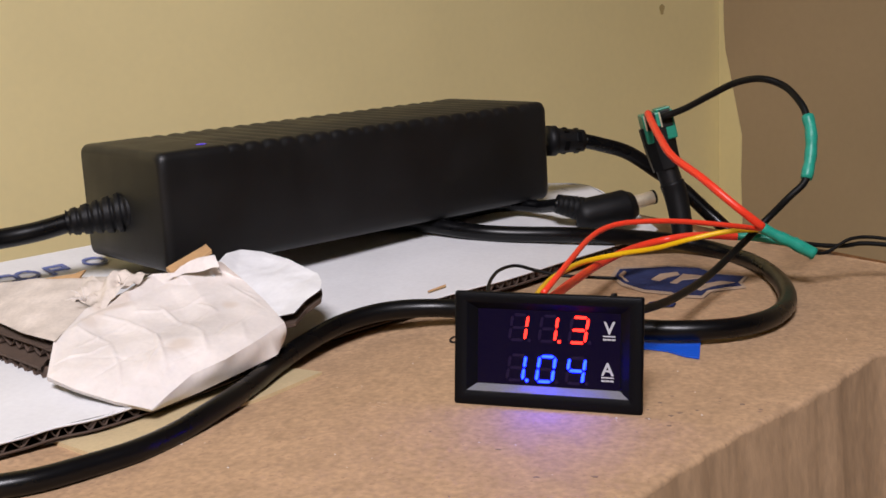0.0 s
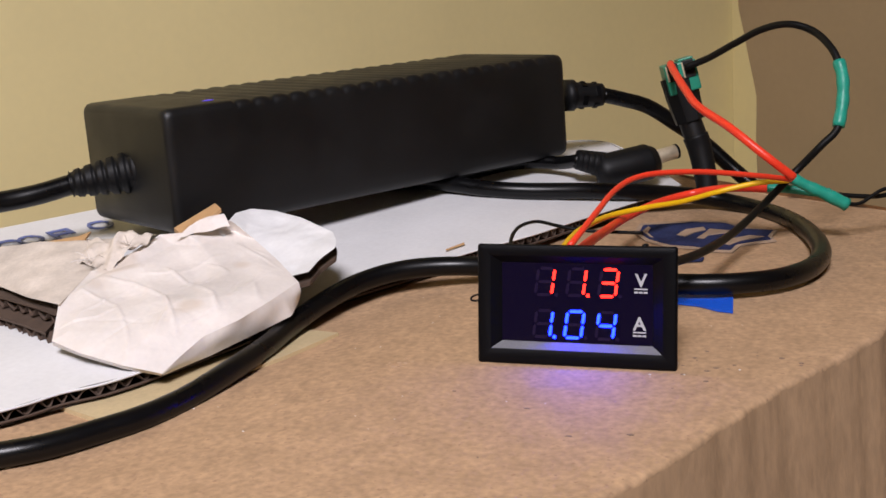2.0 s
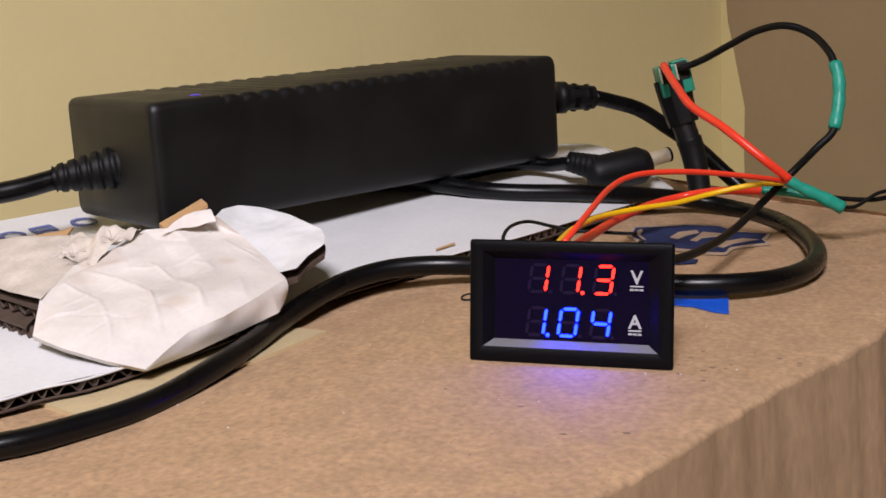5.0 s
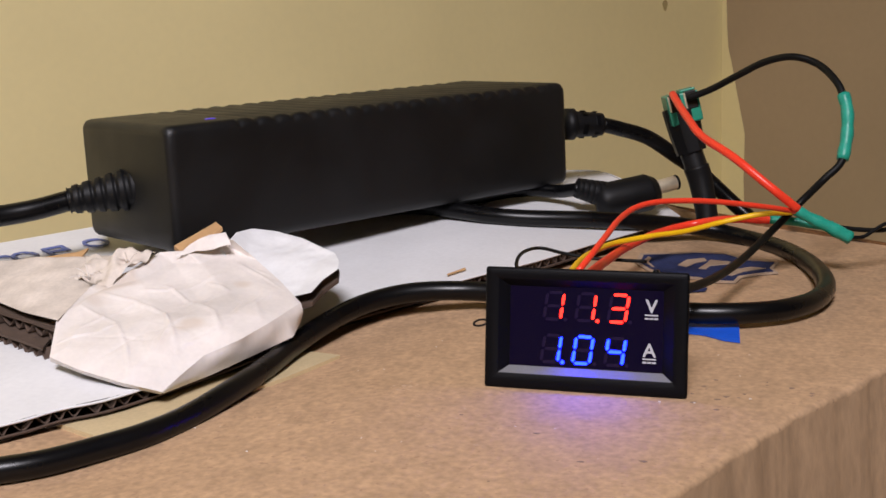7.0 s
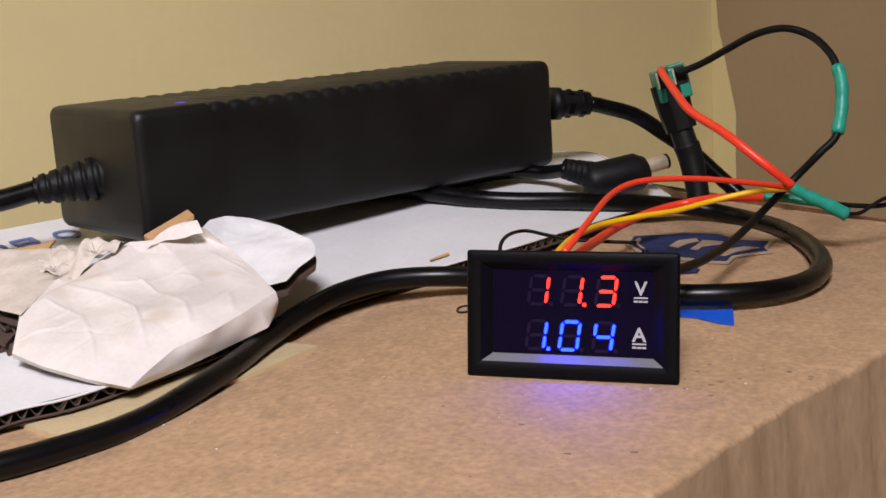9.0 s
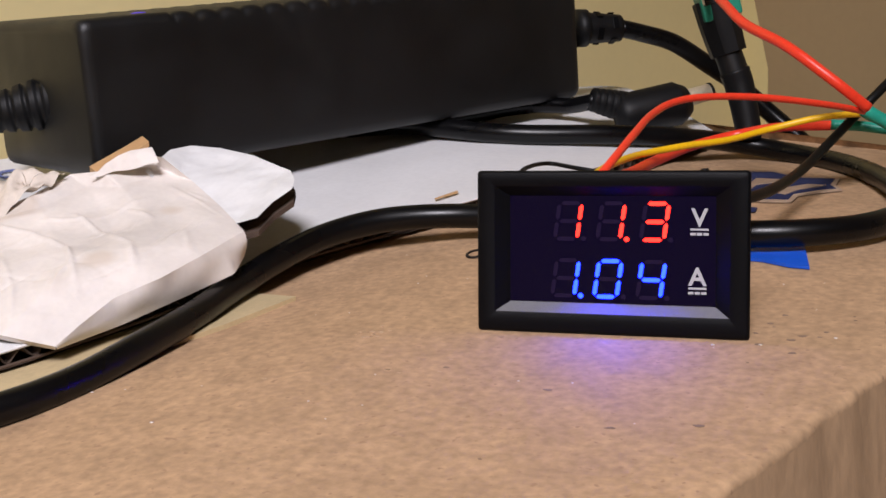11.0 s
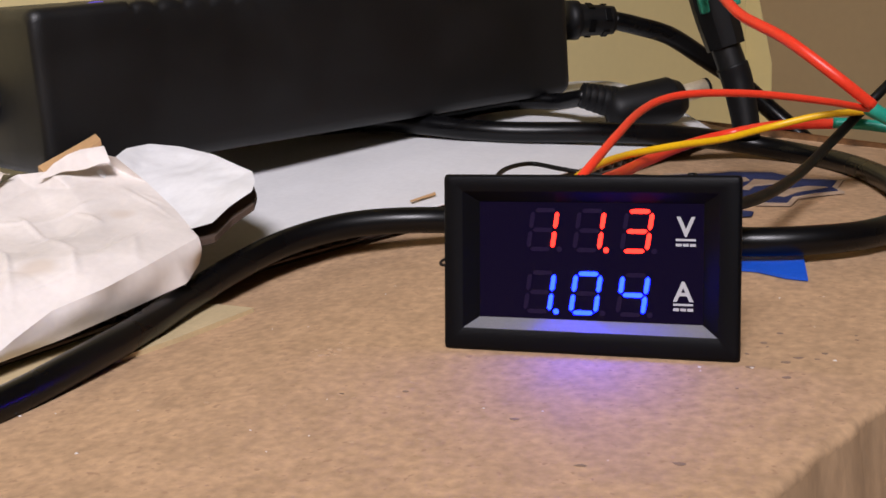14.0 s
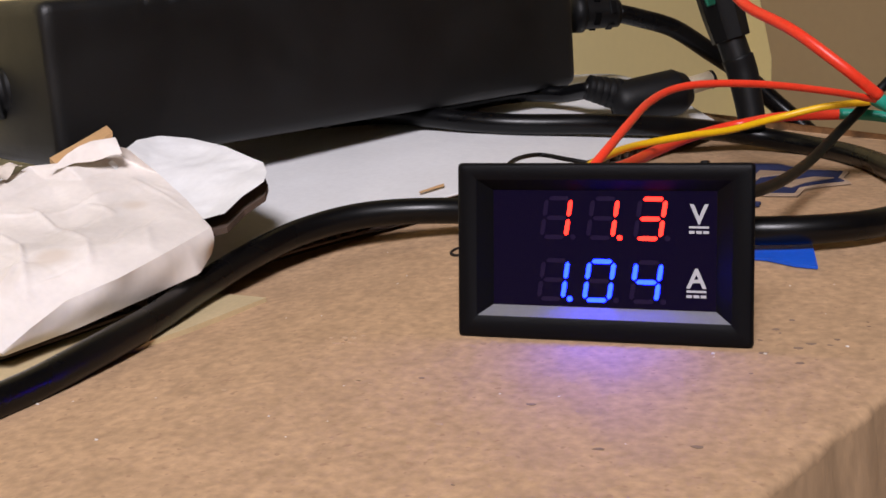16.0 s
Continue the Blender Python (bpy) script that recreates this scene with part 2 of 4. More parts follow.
room_part("trim", bm, YELLOW_WALL, "uneven yellow paint lapping round the wall corner")

# ---- the brown box ----
EDGE0, EDGE_DIR = Vector((0.0545, 0.0067, 0)), Vector((0.350, 0.937, 0)).normalized()
OUT = Vector((EDGE_DIR.y, -EDGE_DIR.x, 0))


def dip(x, y):
    """How far the box top sags under the packet and towards its far corner."""
    left = -0.004 * max(0, min(1, (-0.045 - x) / 0.05)) * max(0, min(1, (0.09 - y) / 0.06))
    return left - 0.0035 * max(0, min(1, (y - 0.07) / 0.12)) * max(0, min(1, (x + 0.04) / 0.03))


def carton():
    root = thing("cardboard_box", "large plain brown corrugated cardboard box with a worn rounded edge", "box")
    bm = bmesh.new()
    # rows across: from deep inside the top, over the rounded edge, down the side
    prof = [(-0.265, FLOOR_Z), (-0.265, -0.02), (-0.262, 0), (-0.23, 0), (-0.20, 0)] + [(-0.20 + 0.006 * i, 0) for i in range(1, 32)]
    R1 = 0.0016
    prof += [(-R1 + R1 * math.sin(a), -R1 + R1 * math.cos(a)) for a in (radians(9 * i) for i in range(1, 11))]
    prof += [(0.0006 * i, -R1 - 0.008 * i) for i in range(1, 8)] + [(0.008, -0.10), (0.014, -0.20), (0.010, FLOOR_Z)]
    ss = [-0.42 + 0.01 * i for i in range(26)] + [-0.16 + 0.003 * i for i in range(1, 120)]
    far = 0.17
    ss = [s for s in ss if s < far] + [far]
    grid = []
    for s in ss:
        row = []
        wob = 0.0030 * noise.noise(Vector((s * 24, 3.1, 0))) + 0.0016 * noise.noise(Vector((s * 75, 9.1, 0))) + 0.0006 * noise.noise(Vector((s * 210, 2.1, 0)))
        for o, z in prof:
            k = 1.0 if o > -0.03 else 0.0
            sag = 0.0012 * noise.noise(Vector((o * 40, s * 40, 1.7))) * (1 if o > -0.2 else 0.3)
            if o > -0.02 and z > -0.02:
                sag += 0.0009 * noise.noise(Vector((o * 160, s * 110, 4.0)))
            near = min(1.0, max(0.0, (abs(o + 0.06) - 0.045) / 0.03))
            p = EDGE0 + EDGE_DIR * s + OUT * (o + wob * k)
            # the far edge runs a little askew
            if s > 0.05:
                p += EDGE_DIR * (-o) * 0.16 * (s - 0.05) / (far - 0.05)
            row.append(bm.verts.new((p.x, p.y, max(z, FLOOR_Z) + (min(sag, 0) * near + dip(p.x, p.y) if z > -0.02 else 0))))
        grid.append(row)
    for a, b in zip(grid, grid[1:]):
        for i in range(len(prof) - 1):
            bm.faces.new((a[i], b[i], b[i + 1], a[i + 1]))
    # the far and near ends
    bm.faces.new(grid[-1])
    bm.faces.new(grid[0][::-1])
    bmesh.ops.triangulate(bm, faces=[f for f in bm.faces if len(f.verts) > 4])
    me_ob = part("carton_shell", bm, KRAFT, root)
    me_ob.data.materials.append(KRAFT_SIDE)
    for f in me_ob.data.polygons:
        if f.center.z < -0.0035 and (f.center.x > -0.03 or f.center.z < -0.02):
            f.material_index = 1
    return root


BOX = carton()


def on_box(poly, lift):
    return [(x, y, lift + dip(x, y)) for x, y, z in poly]


def print_bm(poly, lift):
    """A thin printed patch that follows the sag of the box top."""
    bm = bmesh.new()
    f = bm.faces.new([bm.verts.new((x, y, 0)) for x, y, z in poly])
    bmesh.ops.triangulate(bm, faces=[f])
    bmesh.ops.subdivide_edges(bm, edges=bm.edges[:], cuts=3, use_grid_fill=True)
    low = bmesh.ops.extrude_face_region(bm, geom=bm.faces[:])["geom"]
    low = {v for v in low if isinstance(v, bmesh.types.BMVert)}
    for v in bm.verts:
        v.co.z = lift + dip(v.co.x, v.co.y) - (0.0 if v in low else 0.0003)
    return bm


# the printed emblem on the box
RIM = [(-0.0217, 0.1420, -0.0009), (-0.0234, 0.1564, -0.0008), (-0.0164, 0.1624, -0.0009), (-0.0075, 0.1700, -0.0009), (0.0046, 0.1700, -0.0010), (0.0138, 0.1597, -0.0012), (0.0248, 0.1571, -0.0013), (0.0245, 0.1463, -0.0014), (0.0271, 0.1390, -0.0015), (0.0213, 0.1346, -0.0014), (0.0168, 0.1297, -0.0014), (0.0164, 0.1206, -0.0015), (0.0084, 0.1201, -0.0014), (0.0038, 0.1234, -0.0013), (-0.0057, 0.1249, -0.0012), (-0.0153, 0.1320, -0.0010)]
part("emblem_rim", print_bm(RIM, 0.0006), PALE_INK, BOX, "pale printed rim", smooth=False)
part("printed_emblem", print_bm([(-0.0201, 0.1423, -0.0009), (-0.0215, 0.1541, -0.0008), (-0.0156, 0.1591, -0.0009), (-0.0067, 0.1665, -0.0010), (0.0049, 0.1664, -0.0011), (0.0136, 0.1570, -0.0012), (0.0234, 0.1559, -0.0013), (0.0231, 0.1460, -0.0014), (0.0252, 0.1409, -0.0014), (0.0204, 0.1374, -0.0014), (0.0153, 0.1315, -0.0014), (0.0151, 0.1232, -0.0015), (0.0082, 0.1230, -0.0014), (0.0034, 0.1264, -0.0013), (-0.0058, 0.1280, -0.0012), (-0.0145, 0.1345, -0.0010)], 0.0008), BLUE_INK, BOX, "dark blue printed emblem", smooth=False)
part("emblem_band", print_bm([(-0.0193, 0.1442, -0.0009), (-0.0193, 0.1520, -0.0009), (-0.0178, 0.1497, -0.0009), (-0.0173, 0.1430, -0.0009), (-0.0136, 0.1365, -0.0010), (-0.0149, 0.1370, -0.0010)], 0.0010), PALE_INK, BOX, smooth=False)
part("emblem_opening", print_bm([(-0.0060, 0.1525, -0.0010), (-0.0008, 0.1571, -0.0011), (0.0011, 0.1524, -0.0011), (-0.0019, 0.1475, -0.0011), (-0.0035, 0.1405, -0.0011), (-0.0070, 0.1429, -0.0011)], 0.0010), PALE_INK, BOX, "bare board inside the print", smooth=False)
part("emblem_opening", print_bm([(0.0019, 0.1543, -0.0011), (0.0092, 0.1526, -0.0012), (0.0092, 0.1484, -0.0012), (0.0038, 0.1439, -0.0012), (0.0034, 0.1381, -0.0012), (0.0008, 0.1390, -0.0012), (0.0017, 0.1475, -0.0011)], 0.0010), PALE_INK, BOX, smooth=False)
part("emblem_opening", print_bm([(0.0099, 0.1318, -0.0013), (0.0122, 0.1394, -0.0013), (0.0172, 0.1454, -0.0013), (0.0223, 0.1442, -0.0014), (0.0162, 0.1371, -0.0014), (0.0135, 0.1296, -0.0014)], 0.0010), PALE_INK, BOX, smooth=False)
part("printed_mark", print_bm([(0.0000, 0.1044, -0.0014), (0.0006, 0.1102, -0.0014), (0.0037, 0.1131, -0.0014), (0.0091, 0.1109, -0.0015), (0.0093, 0.1067, -0.0015), (0.0048, 0.1042, -0.0015)], 0.0007), BLUE_INK, BOX, smooth=False)

# tapes on the box
mask = thing("masking_tape", "torn strip of translucent tan masking tape stuck on the box", "tape")
part("tape_strip", slab_bm(on_box([(-0.1272, -0.0427, 0), (-0.1015, -0.0513, 0), (-0.0900, -0.0260, 0), (-0.0792, -0.0015, 0), (-0.0737, 0.0184, 0), (-0.0851, 0.0221, 0), (-0.1020, 0.0179, 0), (-0.1203, -0.0180, 0)], 0.0008), 0.0025), TAN_TAPE, mask, "translucent torn tape", smooth=False)
bt = thing("blue_tape", "small scrap of bright blue painter's tape on the box", "tape")
part("tape_scrap", slab_bm(on_box([(-0.0005, 0.0528, 0.0015), (0.0035, 0.0629, 0.0015), (0.0257, 0.0700, 0.0013), (0.0293, 0.0502, 0.0010), (0.0250, 0.0511, 0.0011), (0.0190, 0.0548, 0.0012), (0.0129, 0.0558, 0.0013)], 0.0008), 0.0006), BLUE_TAPE, bt, smooth=False)


# ---- the white corrugated card ----
def white_card():
    root = thing("white_card", "white-faced corrugated cardboard sheet lying on the brown box", "cardboard")
    edge = [(-0.1447, -0.0900, 0.0010), (-0.1225, -0.0595, 0.0010), (-0.1165, -0.0470, 0.0011), (-0.1075, -0.0345, 0.0013), (-0.0947, 0.0009, 0.0023), (-0.0860, 0.0390, 0.0033), (-0.0738, 0.0664, 0.0038), (-0.0589, 0.0907, 0.0052), (-0.0474, 0.1090, 0.0059), (-0.0372, 0.1384, 0.0056), (-0.0252, 0.1799, 0.0041), (-0.0198, 0.2070, 0.0032)]
    far_r = [(-0.0198, 0.2070, 0.0032), (-0.0361, 0.2225, 0.0086), (-0.0618, 0.2517, 0.0126), (-0.0838, 0.2543, 0.0128)]
    inner = [(-0.2538, 0.0103, 0.0141), (-0.2093, 0.1019, 0.0140), (-0.1694, 0.1866, 0.0137), (-0.1381, 0.2536, 0.0133), (-0.0886, 0.2502, 0.0129)]
    bm = bmesh.new()
    left = [edge[0], (-0.205, -0.045, 0.005), inner[0]]
    coons(bm, edge, inner[:-1] + [far_r[-1]], left, far_r, 90, 60)
    part("face_sheet", bm, WHITE_CARD, root)
    bm = bmesh.new()
    lo = lambda q, d: [(x, y, z - d) for x, y, z in q]
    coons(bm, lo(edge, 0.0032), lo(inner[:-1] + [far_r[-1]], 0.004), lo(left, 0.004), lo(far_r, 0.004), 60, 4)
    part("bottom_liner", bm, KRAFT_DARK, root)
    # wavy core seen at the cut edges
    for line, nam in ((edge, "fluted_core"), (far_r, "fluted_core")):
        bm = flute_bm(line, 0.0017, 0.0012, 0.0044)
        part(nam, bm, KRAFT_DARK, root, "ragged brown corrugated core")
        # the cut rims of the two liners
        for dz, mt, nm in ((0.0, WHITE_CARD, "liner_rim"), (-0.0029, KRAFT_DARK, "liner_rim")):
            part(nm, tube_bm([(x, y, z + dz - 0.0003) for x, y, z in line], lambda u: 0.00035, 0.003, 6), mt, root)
    return root


CARD = white_card()
SHEET = [v.co for c in CARD.children if c.name.startswith("face_sheet") for v in c.data.vertices]


def on_card(p):
    near = sorted(SHEET, key=lambda c: (c.x - p[0]) ** 2 + (c.y - p[1]) ** 2)[:4]
    return (p[0], p[1], max(c.z for c in near) + 0.0006)


def flat_ring(name, c, ex, ey, width, mat, parent, label="", z=None):
    """A flat printed ring; ex and ey are its half axes on the plan."""
    bm = bmesh.new()
    rows = []
    for k in range(24):
        a = k * math.pi / 12
        p, q = [(c[0] + (ex[0] * math.cos(a) + ey[0] * math.sin(a)) * w, c[1] + (ex[1] * math.cos(a) + ey[1] * math.sin(a)) * w) for w in (1, 1 - width)]
        rows.append([bm.verts.new((*v, z(v) + d)) for v in (p, q) for d in (0, -0.0003)])
    for a, b in zip(rows, rows[1:] + rows[:1]):
        for i, j in ((0, 2), (1, 0), (2, 3)):
            bm.faces.new((a[i], b[i], b[j], a[j]))
    return part(name, bm, mat, parent, label, smooth=False)


# a row of faded blue print, too oblique to read
card_z = lambda v: on_card((v[0], v[1], 0))[2]
for cx, cy in ((-0.2118, 0.0471), (-0.2086, 0.0536), (-0.1973, 0.0769)):
    flat_ring("printed_stroke", (cx, cy), (0.0020, 0.0041), (-0.0045, 0.0022), 0.30, PRINT_BLUE, CARD, "faded blue print", card_z)
for along_row, across, L, W in ((-0.0034, 0, 0.0008, 0.0048), (0.0030, 0.0015, 0.0008, 0.0034), (0, 0.0042, 0.0034, 0.0008), (0, 0, 0.0030, 0.0008)):
    e, g = Vector((0.4378, 0.8991)), Vector((-0.8991, 0.4378))
    c = Vector((-0.2028, 0.0634)) + e * along_row + g * across
    part("printed_stroke", slab_bm([on_card((*(c + e * L * i + g * W * j), 0)) for i, j in ((-1, -1), (1, -1), (1, 1), (-1, 1))], 0.0003), PRINT_BLUE, CARD, "faded blue print", smooth=False)


# ---- the power adapter ----
def brick():
    LEN, WID, HGT = 0.1750, 0.0595, 0.0398
    root = thing("power_adapter", "matte black plastic power adapter brick with a ribbed top", "power adapter", pose(-0.1420, 0.0446, 0.0177, -1.2, 0.5, 63.0))
    bm = bmesh.new()
    us = [0, 0.0005, 0.0015, 0.003] + [0.003 + 0.0008 * i for i in range(1, int((LEN - 0.006) / 0.0008))] + [LEN - 0.003, LEN - 0.0015, LEN - 0.0005, LEN]
    rc, loops = 0.003, []
    for u in us:
        e = min(u, LEN - u)
        ins = 0.0022 * (1 - math.sqrt(max(0, 1 - (1 - min(e / 0.003, 1)) ** 2)))
        rib = 0.0
        if 0.026 < u < LEN - 0.008:
            rib = 0.0009 * (1 - abs(math.sin((u - 0.026) / 0.0071 * math.pi))) ** 1.3
        y0, y1, z0, z1 = ins, WID - ins, ins, HGT - ins - rib
        ring = []
        # the lower half draws in a little towards the base
        for cx, cz, a0 in ((y0 + rc, z1 - rc, 90), (y0 + rc, z0 + rc, 180), (y1 - rc, z0 + rc, 270), (y1 - rc, z1 - rc, 0)):
            for k in range(5):
                a = radians(a0 + 22.5 * k)
                yy, zz = cx + rc * math.cos(a), cz + rc * math.sin(a)
                if rib and zz > HGT * 0.95:
                    yy += rib * 0.25 * (1 if yy < WID / 2 else -1)
                ring.append(bm.verts.new((u, yy, zz)))
            if a0 == 90:
                ring += [bm.verts.new((u, y0, zz)) for zz in (HGT - 0.0068, 0.0068)]
            if a0 == 270:
                ring += [bm.verts.new((u, y1, zz)) for zz in (0.0068, HGT - 0.0068)]
        loops.append(ring)
    n = len(loops[0])
    for a, b in zip(loops, loops[1:]):
        for k in range(n):
            bm.faces.new((a[k], a[(k + 1) % n], b[(k + 1) % n], b[k]))
    bm.faces.new(loops[0])
    bm.faces.new(loops[-1][::-1])
    body = part("case", bm, BLACK_CASE, root, "matte black ribbed plastic case")
    led = bmesh.new()
    bmesh.ops.create_uvsphere(led, u_segments=12, v_segments=8, radius=0.0016, matrix=pose(0.0215, 0.010, HGT - 0.0001) @ Matrix.Diagonal((1.4, 1, 0.25, 1)))
    part("indicator_lamp", led, POWER_LED, body, "small violet indicator lamp")

    def ribbed(base, tip, r0, r1, count):
        a, b = Vector(base), Vector(tip)
        rings = [a.lerp(b, i / 60) for i in range(61)]
        return tube_bm(None, lambda s: (r0 + (r1 - r0) * s) * (1.0 if (s * count) % 1 < 0.62 else 0.87), rings=rings, segs=20)

    return root, ribbed


ADAPTER, ribbed = brick()
inv = ADAPTER.matrix_basis.inverted()
loc = lambda pts: [inv @ Vector(p) for p in pts]
left_cord = [(-0.1654, 0.0605, 0.0358), (-0.1760, 0.0557, 0.0344), (-0.1849, 0.0496, 0.0328), (-0.1920, 0.0413, 0.0311), (-0.1994, 0.0330, 0.0303), (-0.2065, 0.0201, 0.0306), (-0.2198, 0.0047, 0.0317)]
part("strain_relief", ribbed(loc([left_cord[0]])[0] + Vector((0.004, 0, 0)), loc([left_cord[2]])[0], 0.0080, 0.0044, 7), BLACK_RUBBER, ADAPTER, "ribbed black rubber strain relief")
part("mains_cord", tube_bm(loc(left_cord[2:]), 0.0034), BLACK_CABLE, ADAPTER, "glossy black cord")
right_cord = [(-0.0680, 0.2153, 0.0378), (-0.0558, 0.2252, 0.0366), (-0.0492, 0.2296, 0.0343), (-0.0392, 0.2358, 0.0300), (-0.0283, 0.2406, 0.0216), (-0.0180, 0.2432, 0.0137), (-0.0074, 0.2437, 0.0038), (0.0011, 0.2428, -0.0036), (0.0084, 0.2424, -0.0110), (0.0112, 0.2469, -0.0193)]
rc0, rc1 = loc([right_cord[0]])[0], loc([right_cord[1]])[0]
relief = part("strain_relief", tube_bm(None, lambda u: 0.0056 - 0.0010 * u, rings=[rc0.lerp(rc1, i / 12) for i in range(13)], segs=20), BLACK_RUBBER, ADAPTER, "slotted black rubber strain relief")
part("collar", tube_bm(None, 0.0064, rings=[rc0.lerp(rc1, u) for u in (-0.05, 0.10, 0.20)], segs=20), BLACK_RUBBER, relief)
for u in (0.45, 0.8):
    for a in (20, 200, 110, 290):
        m = Matrix.Translation(rc0.lerp(rc1, u)) @ (rc1 - rc0).to_track_quat("Z", "Y").to_matrix().to_4x4() @ pose(0, 0, 0, 0, 0, a + (45 if u > 0.6 else 0))
        part("slot", box_bm(0.0046, 0.0057 - 0.0009 * u, -0.0022, 0.0022, -0.0011, 0.0011, 0.0002), METER_DARK, relief, smooth=False, m=m)
part("output_cord", tube_bm(loc(right_cord[1:]), 0.0031), BLACK_CABLE, ADAPTER, "glossy black cord")

# ---- the thick black cable looping over the box ----
cable = thing("black_cable", "thick glossy black round cable looping across the box and card", "cable")
cable_pts = [(-0.1220, -0.0909, -0.0010), (-0.1122, -0.0835, -0.0010), (-0.1008, -0.0739, -0.0010), (-0.0936, -0.0622, -0.0010), (-0.0884, -0.0513, -0.0010), (-0.0858, -0.0382, -0.0010), (-0.0842, -0.0224, 0.0000), (-0.0847, -0.0039, 0.0003), (-0.0865, 0.0150, 0.0010), (-0.0849, 0.0314, 0.0030), (-0.0802, 0.0468, 0.0050), (-0.0702, 0.0588, 0.0062), (-0.0539, 0.0663, 0.0059), (-0.0332, 0.0664, 0.0054), (-0.0101, 0.0623, 0.0051), (0.0117, 0.0609, 0.0047), (0.0268, 0.0642, 0.0046), (0.0383, 0.0733, 0.0041), (0.0447, 0.0899, 0.0032), (0.0448, 0.1120, 0.0025), (0.0374, 0.1429, 0.0008), (0.0247, 0.1713, -0.0005), (0.0076, 0.1902, -0.0007), (-0.0103, 0.1919, 0.0021), (-0.0253, 0.1724, 0.0073), (-0.0436, 0.1591, 0.0103), (-0.0631, 0.1507, 0.0117), (-0.0781, 0.1482, 0.0128), (-0.0928, 0.1502, 0.0139), (-0.1055, 0.1495, 0.0150), (-0.1151, 0.1416, 0.0158), (-0.1249, 0.1324, 0.0161), (-0.1341, 0.1221, 0.0162)]
part("cable_jacket", tube_bm(cable_pts, 0.0030, segs=18), BLACK_CABLE, cable, "glossy black round jacket")

# ---- barrel plug ----
plug = thing("barrel_plug", "black moulded angled barrel plug with plated metal tip on the card", "plug")
pl = [(-0.0470, 0.1836, 0.0116), (-0.0425, 0.1857, 0.0125), (-0.0348, 0.1911, 0.0137), (-0.0301, 0.1953, 0.0144), (-0.0272, 0.1977, 0.0152)]
part("plug_body", tube_bm(pl, lambda s: 0.0071 * (0.70 + 0.30 * min(1, s / 0.15)) * (1 if s < 0.86 else 1 - 2.2 * (s - 0.86)), 0.0008, 20), BLACK_RUBBER, plug, "rounded black moulded grip")
tip = [(-0.0292, 0.1979, 0.0151), (-0.0209, 0.2056, 0.0168)]
part("metal_tip", tube_bm(tip, 0.0028, 0.001, 16), STEEL, plug, "silvery plated metal barrel")
part("tip_ring", tube_bm([Vector(tip[1]).lerp(Vector(tip[0]), 0.06), Vector(tip[1]).lerp(Vector(tip[0]), -0.02)], 0.0029, 0.0004, 16), BLACK_RUBBER, plug)
rel = [(-0.0531, 0.1794, 0.0182), (-0.0446, 0.1853, 0.0150)]
part("strain_relief", ribbed(rel[0], rel[1], 0.0038, 0.0050, 5), BLACK_RUBBER, plug, "ribbed black strain relief")
part("plug_cord", tube_bm([(-0.0519, 0.1807, 0.0176), (-0.0631, 0.1890, 0.0150), (-0.0733, 0.1905, 0.0150), (-0.0836, 0.1886, 0.0145), (-0.0924, 0.1765, 0.0140), (-0.0998, 0.1619, 0.0140)], 0.0026), BLACK_CABLE, plug)

# ---- upright jack with the green screw terminal ----
jack = thing("terminal_jack", "black barrel jack adapter with green screw terminal standing on end", "connector")
axis = [(-0.0178, 0.1979, 0.0465), (-0.0159, 0.1972, 0.0386), (-0.0132, 0.1966, 0.0298)]
part("jack_body", tube_bm(axis, lambda s: 0.0071 * (1 - 0.18 * s), 0.001, 8), BLACK_RUBBER, jack, "black plastic jack body", smooth=False)
neck = [(-0.0136, 0.1965, 0.0307), (-0.0110, 0.1961, 0.0232)]
part("plug_grip", tube_bm(neck, 0.0044, 0.001, 16), BLACK_CASE, jack)
rel2 = [(-0.0114, 0.1962, 0.0244), (-0.0096, 0.1959, 0.0189), (-0.0073, 0.1939, 0.0092), (-0.0063, 0.1921, 0.0029)]
part("strain_relief", tube_bm(rel2, lambda s: 0.0049 * (1 - 0.20 * s) * (1.0 if (s * 9) % 1 < 0.7 else 0.975), 0.0008, 16), BLACK_RUBBER, jack, "tapering black strain relief")
gb = Vector([(-0.0179, 0.1983, 0.0487)][0])
GB = Matrix.Translation(gb) @ pose(0, 0, 0, -4, -12, 24)
part("terminal_block", box_bm(-0.0060, 0.0060, -0.0068, 0.0045, -0.0080, 0.0034, 0.0006), GREEN_BLOCK, jack, "bright green screw terminal block", smooth=False, m=GB)
for sx in (-0.0030, 0.0030):
    part("wire_slot", box_bm(sx - 0.0021, sx + 0.0021, -0.0072, -0.0040, -0.0030, 0.0036, 0.0003), BLACK_CASE, jack, smooth=False, m=GB)
    part("clamp_plate", box_bm(sx - 0.0026, sx - 0.0020, -0.0075, -0.0045, -0.0026, 0.0032), STEEL, jack, smooth=False, m=GB)
part("terminal_lid", box_bm(0.0002, 0.0060, -0.0030, 0.0044, 0.0034, 0.0042, 0.0003), GREEN_BLOCK, jack, smooth=False, m=GB)

# ---- the loose wires ----
wires = thing("wire_harness", "thin red, yellow and black wires joined with green sleeves", "wires")


def wire(name, pts, r, mat, label):
    return part(name, tube_bm(pts, r, 0.0012, 12), mat, wires, label)


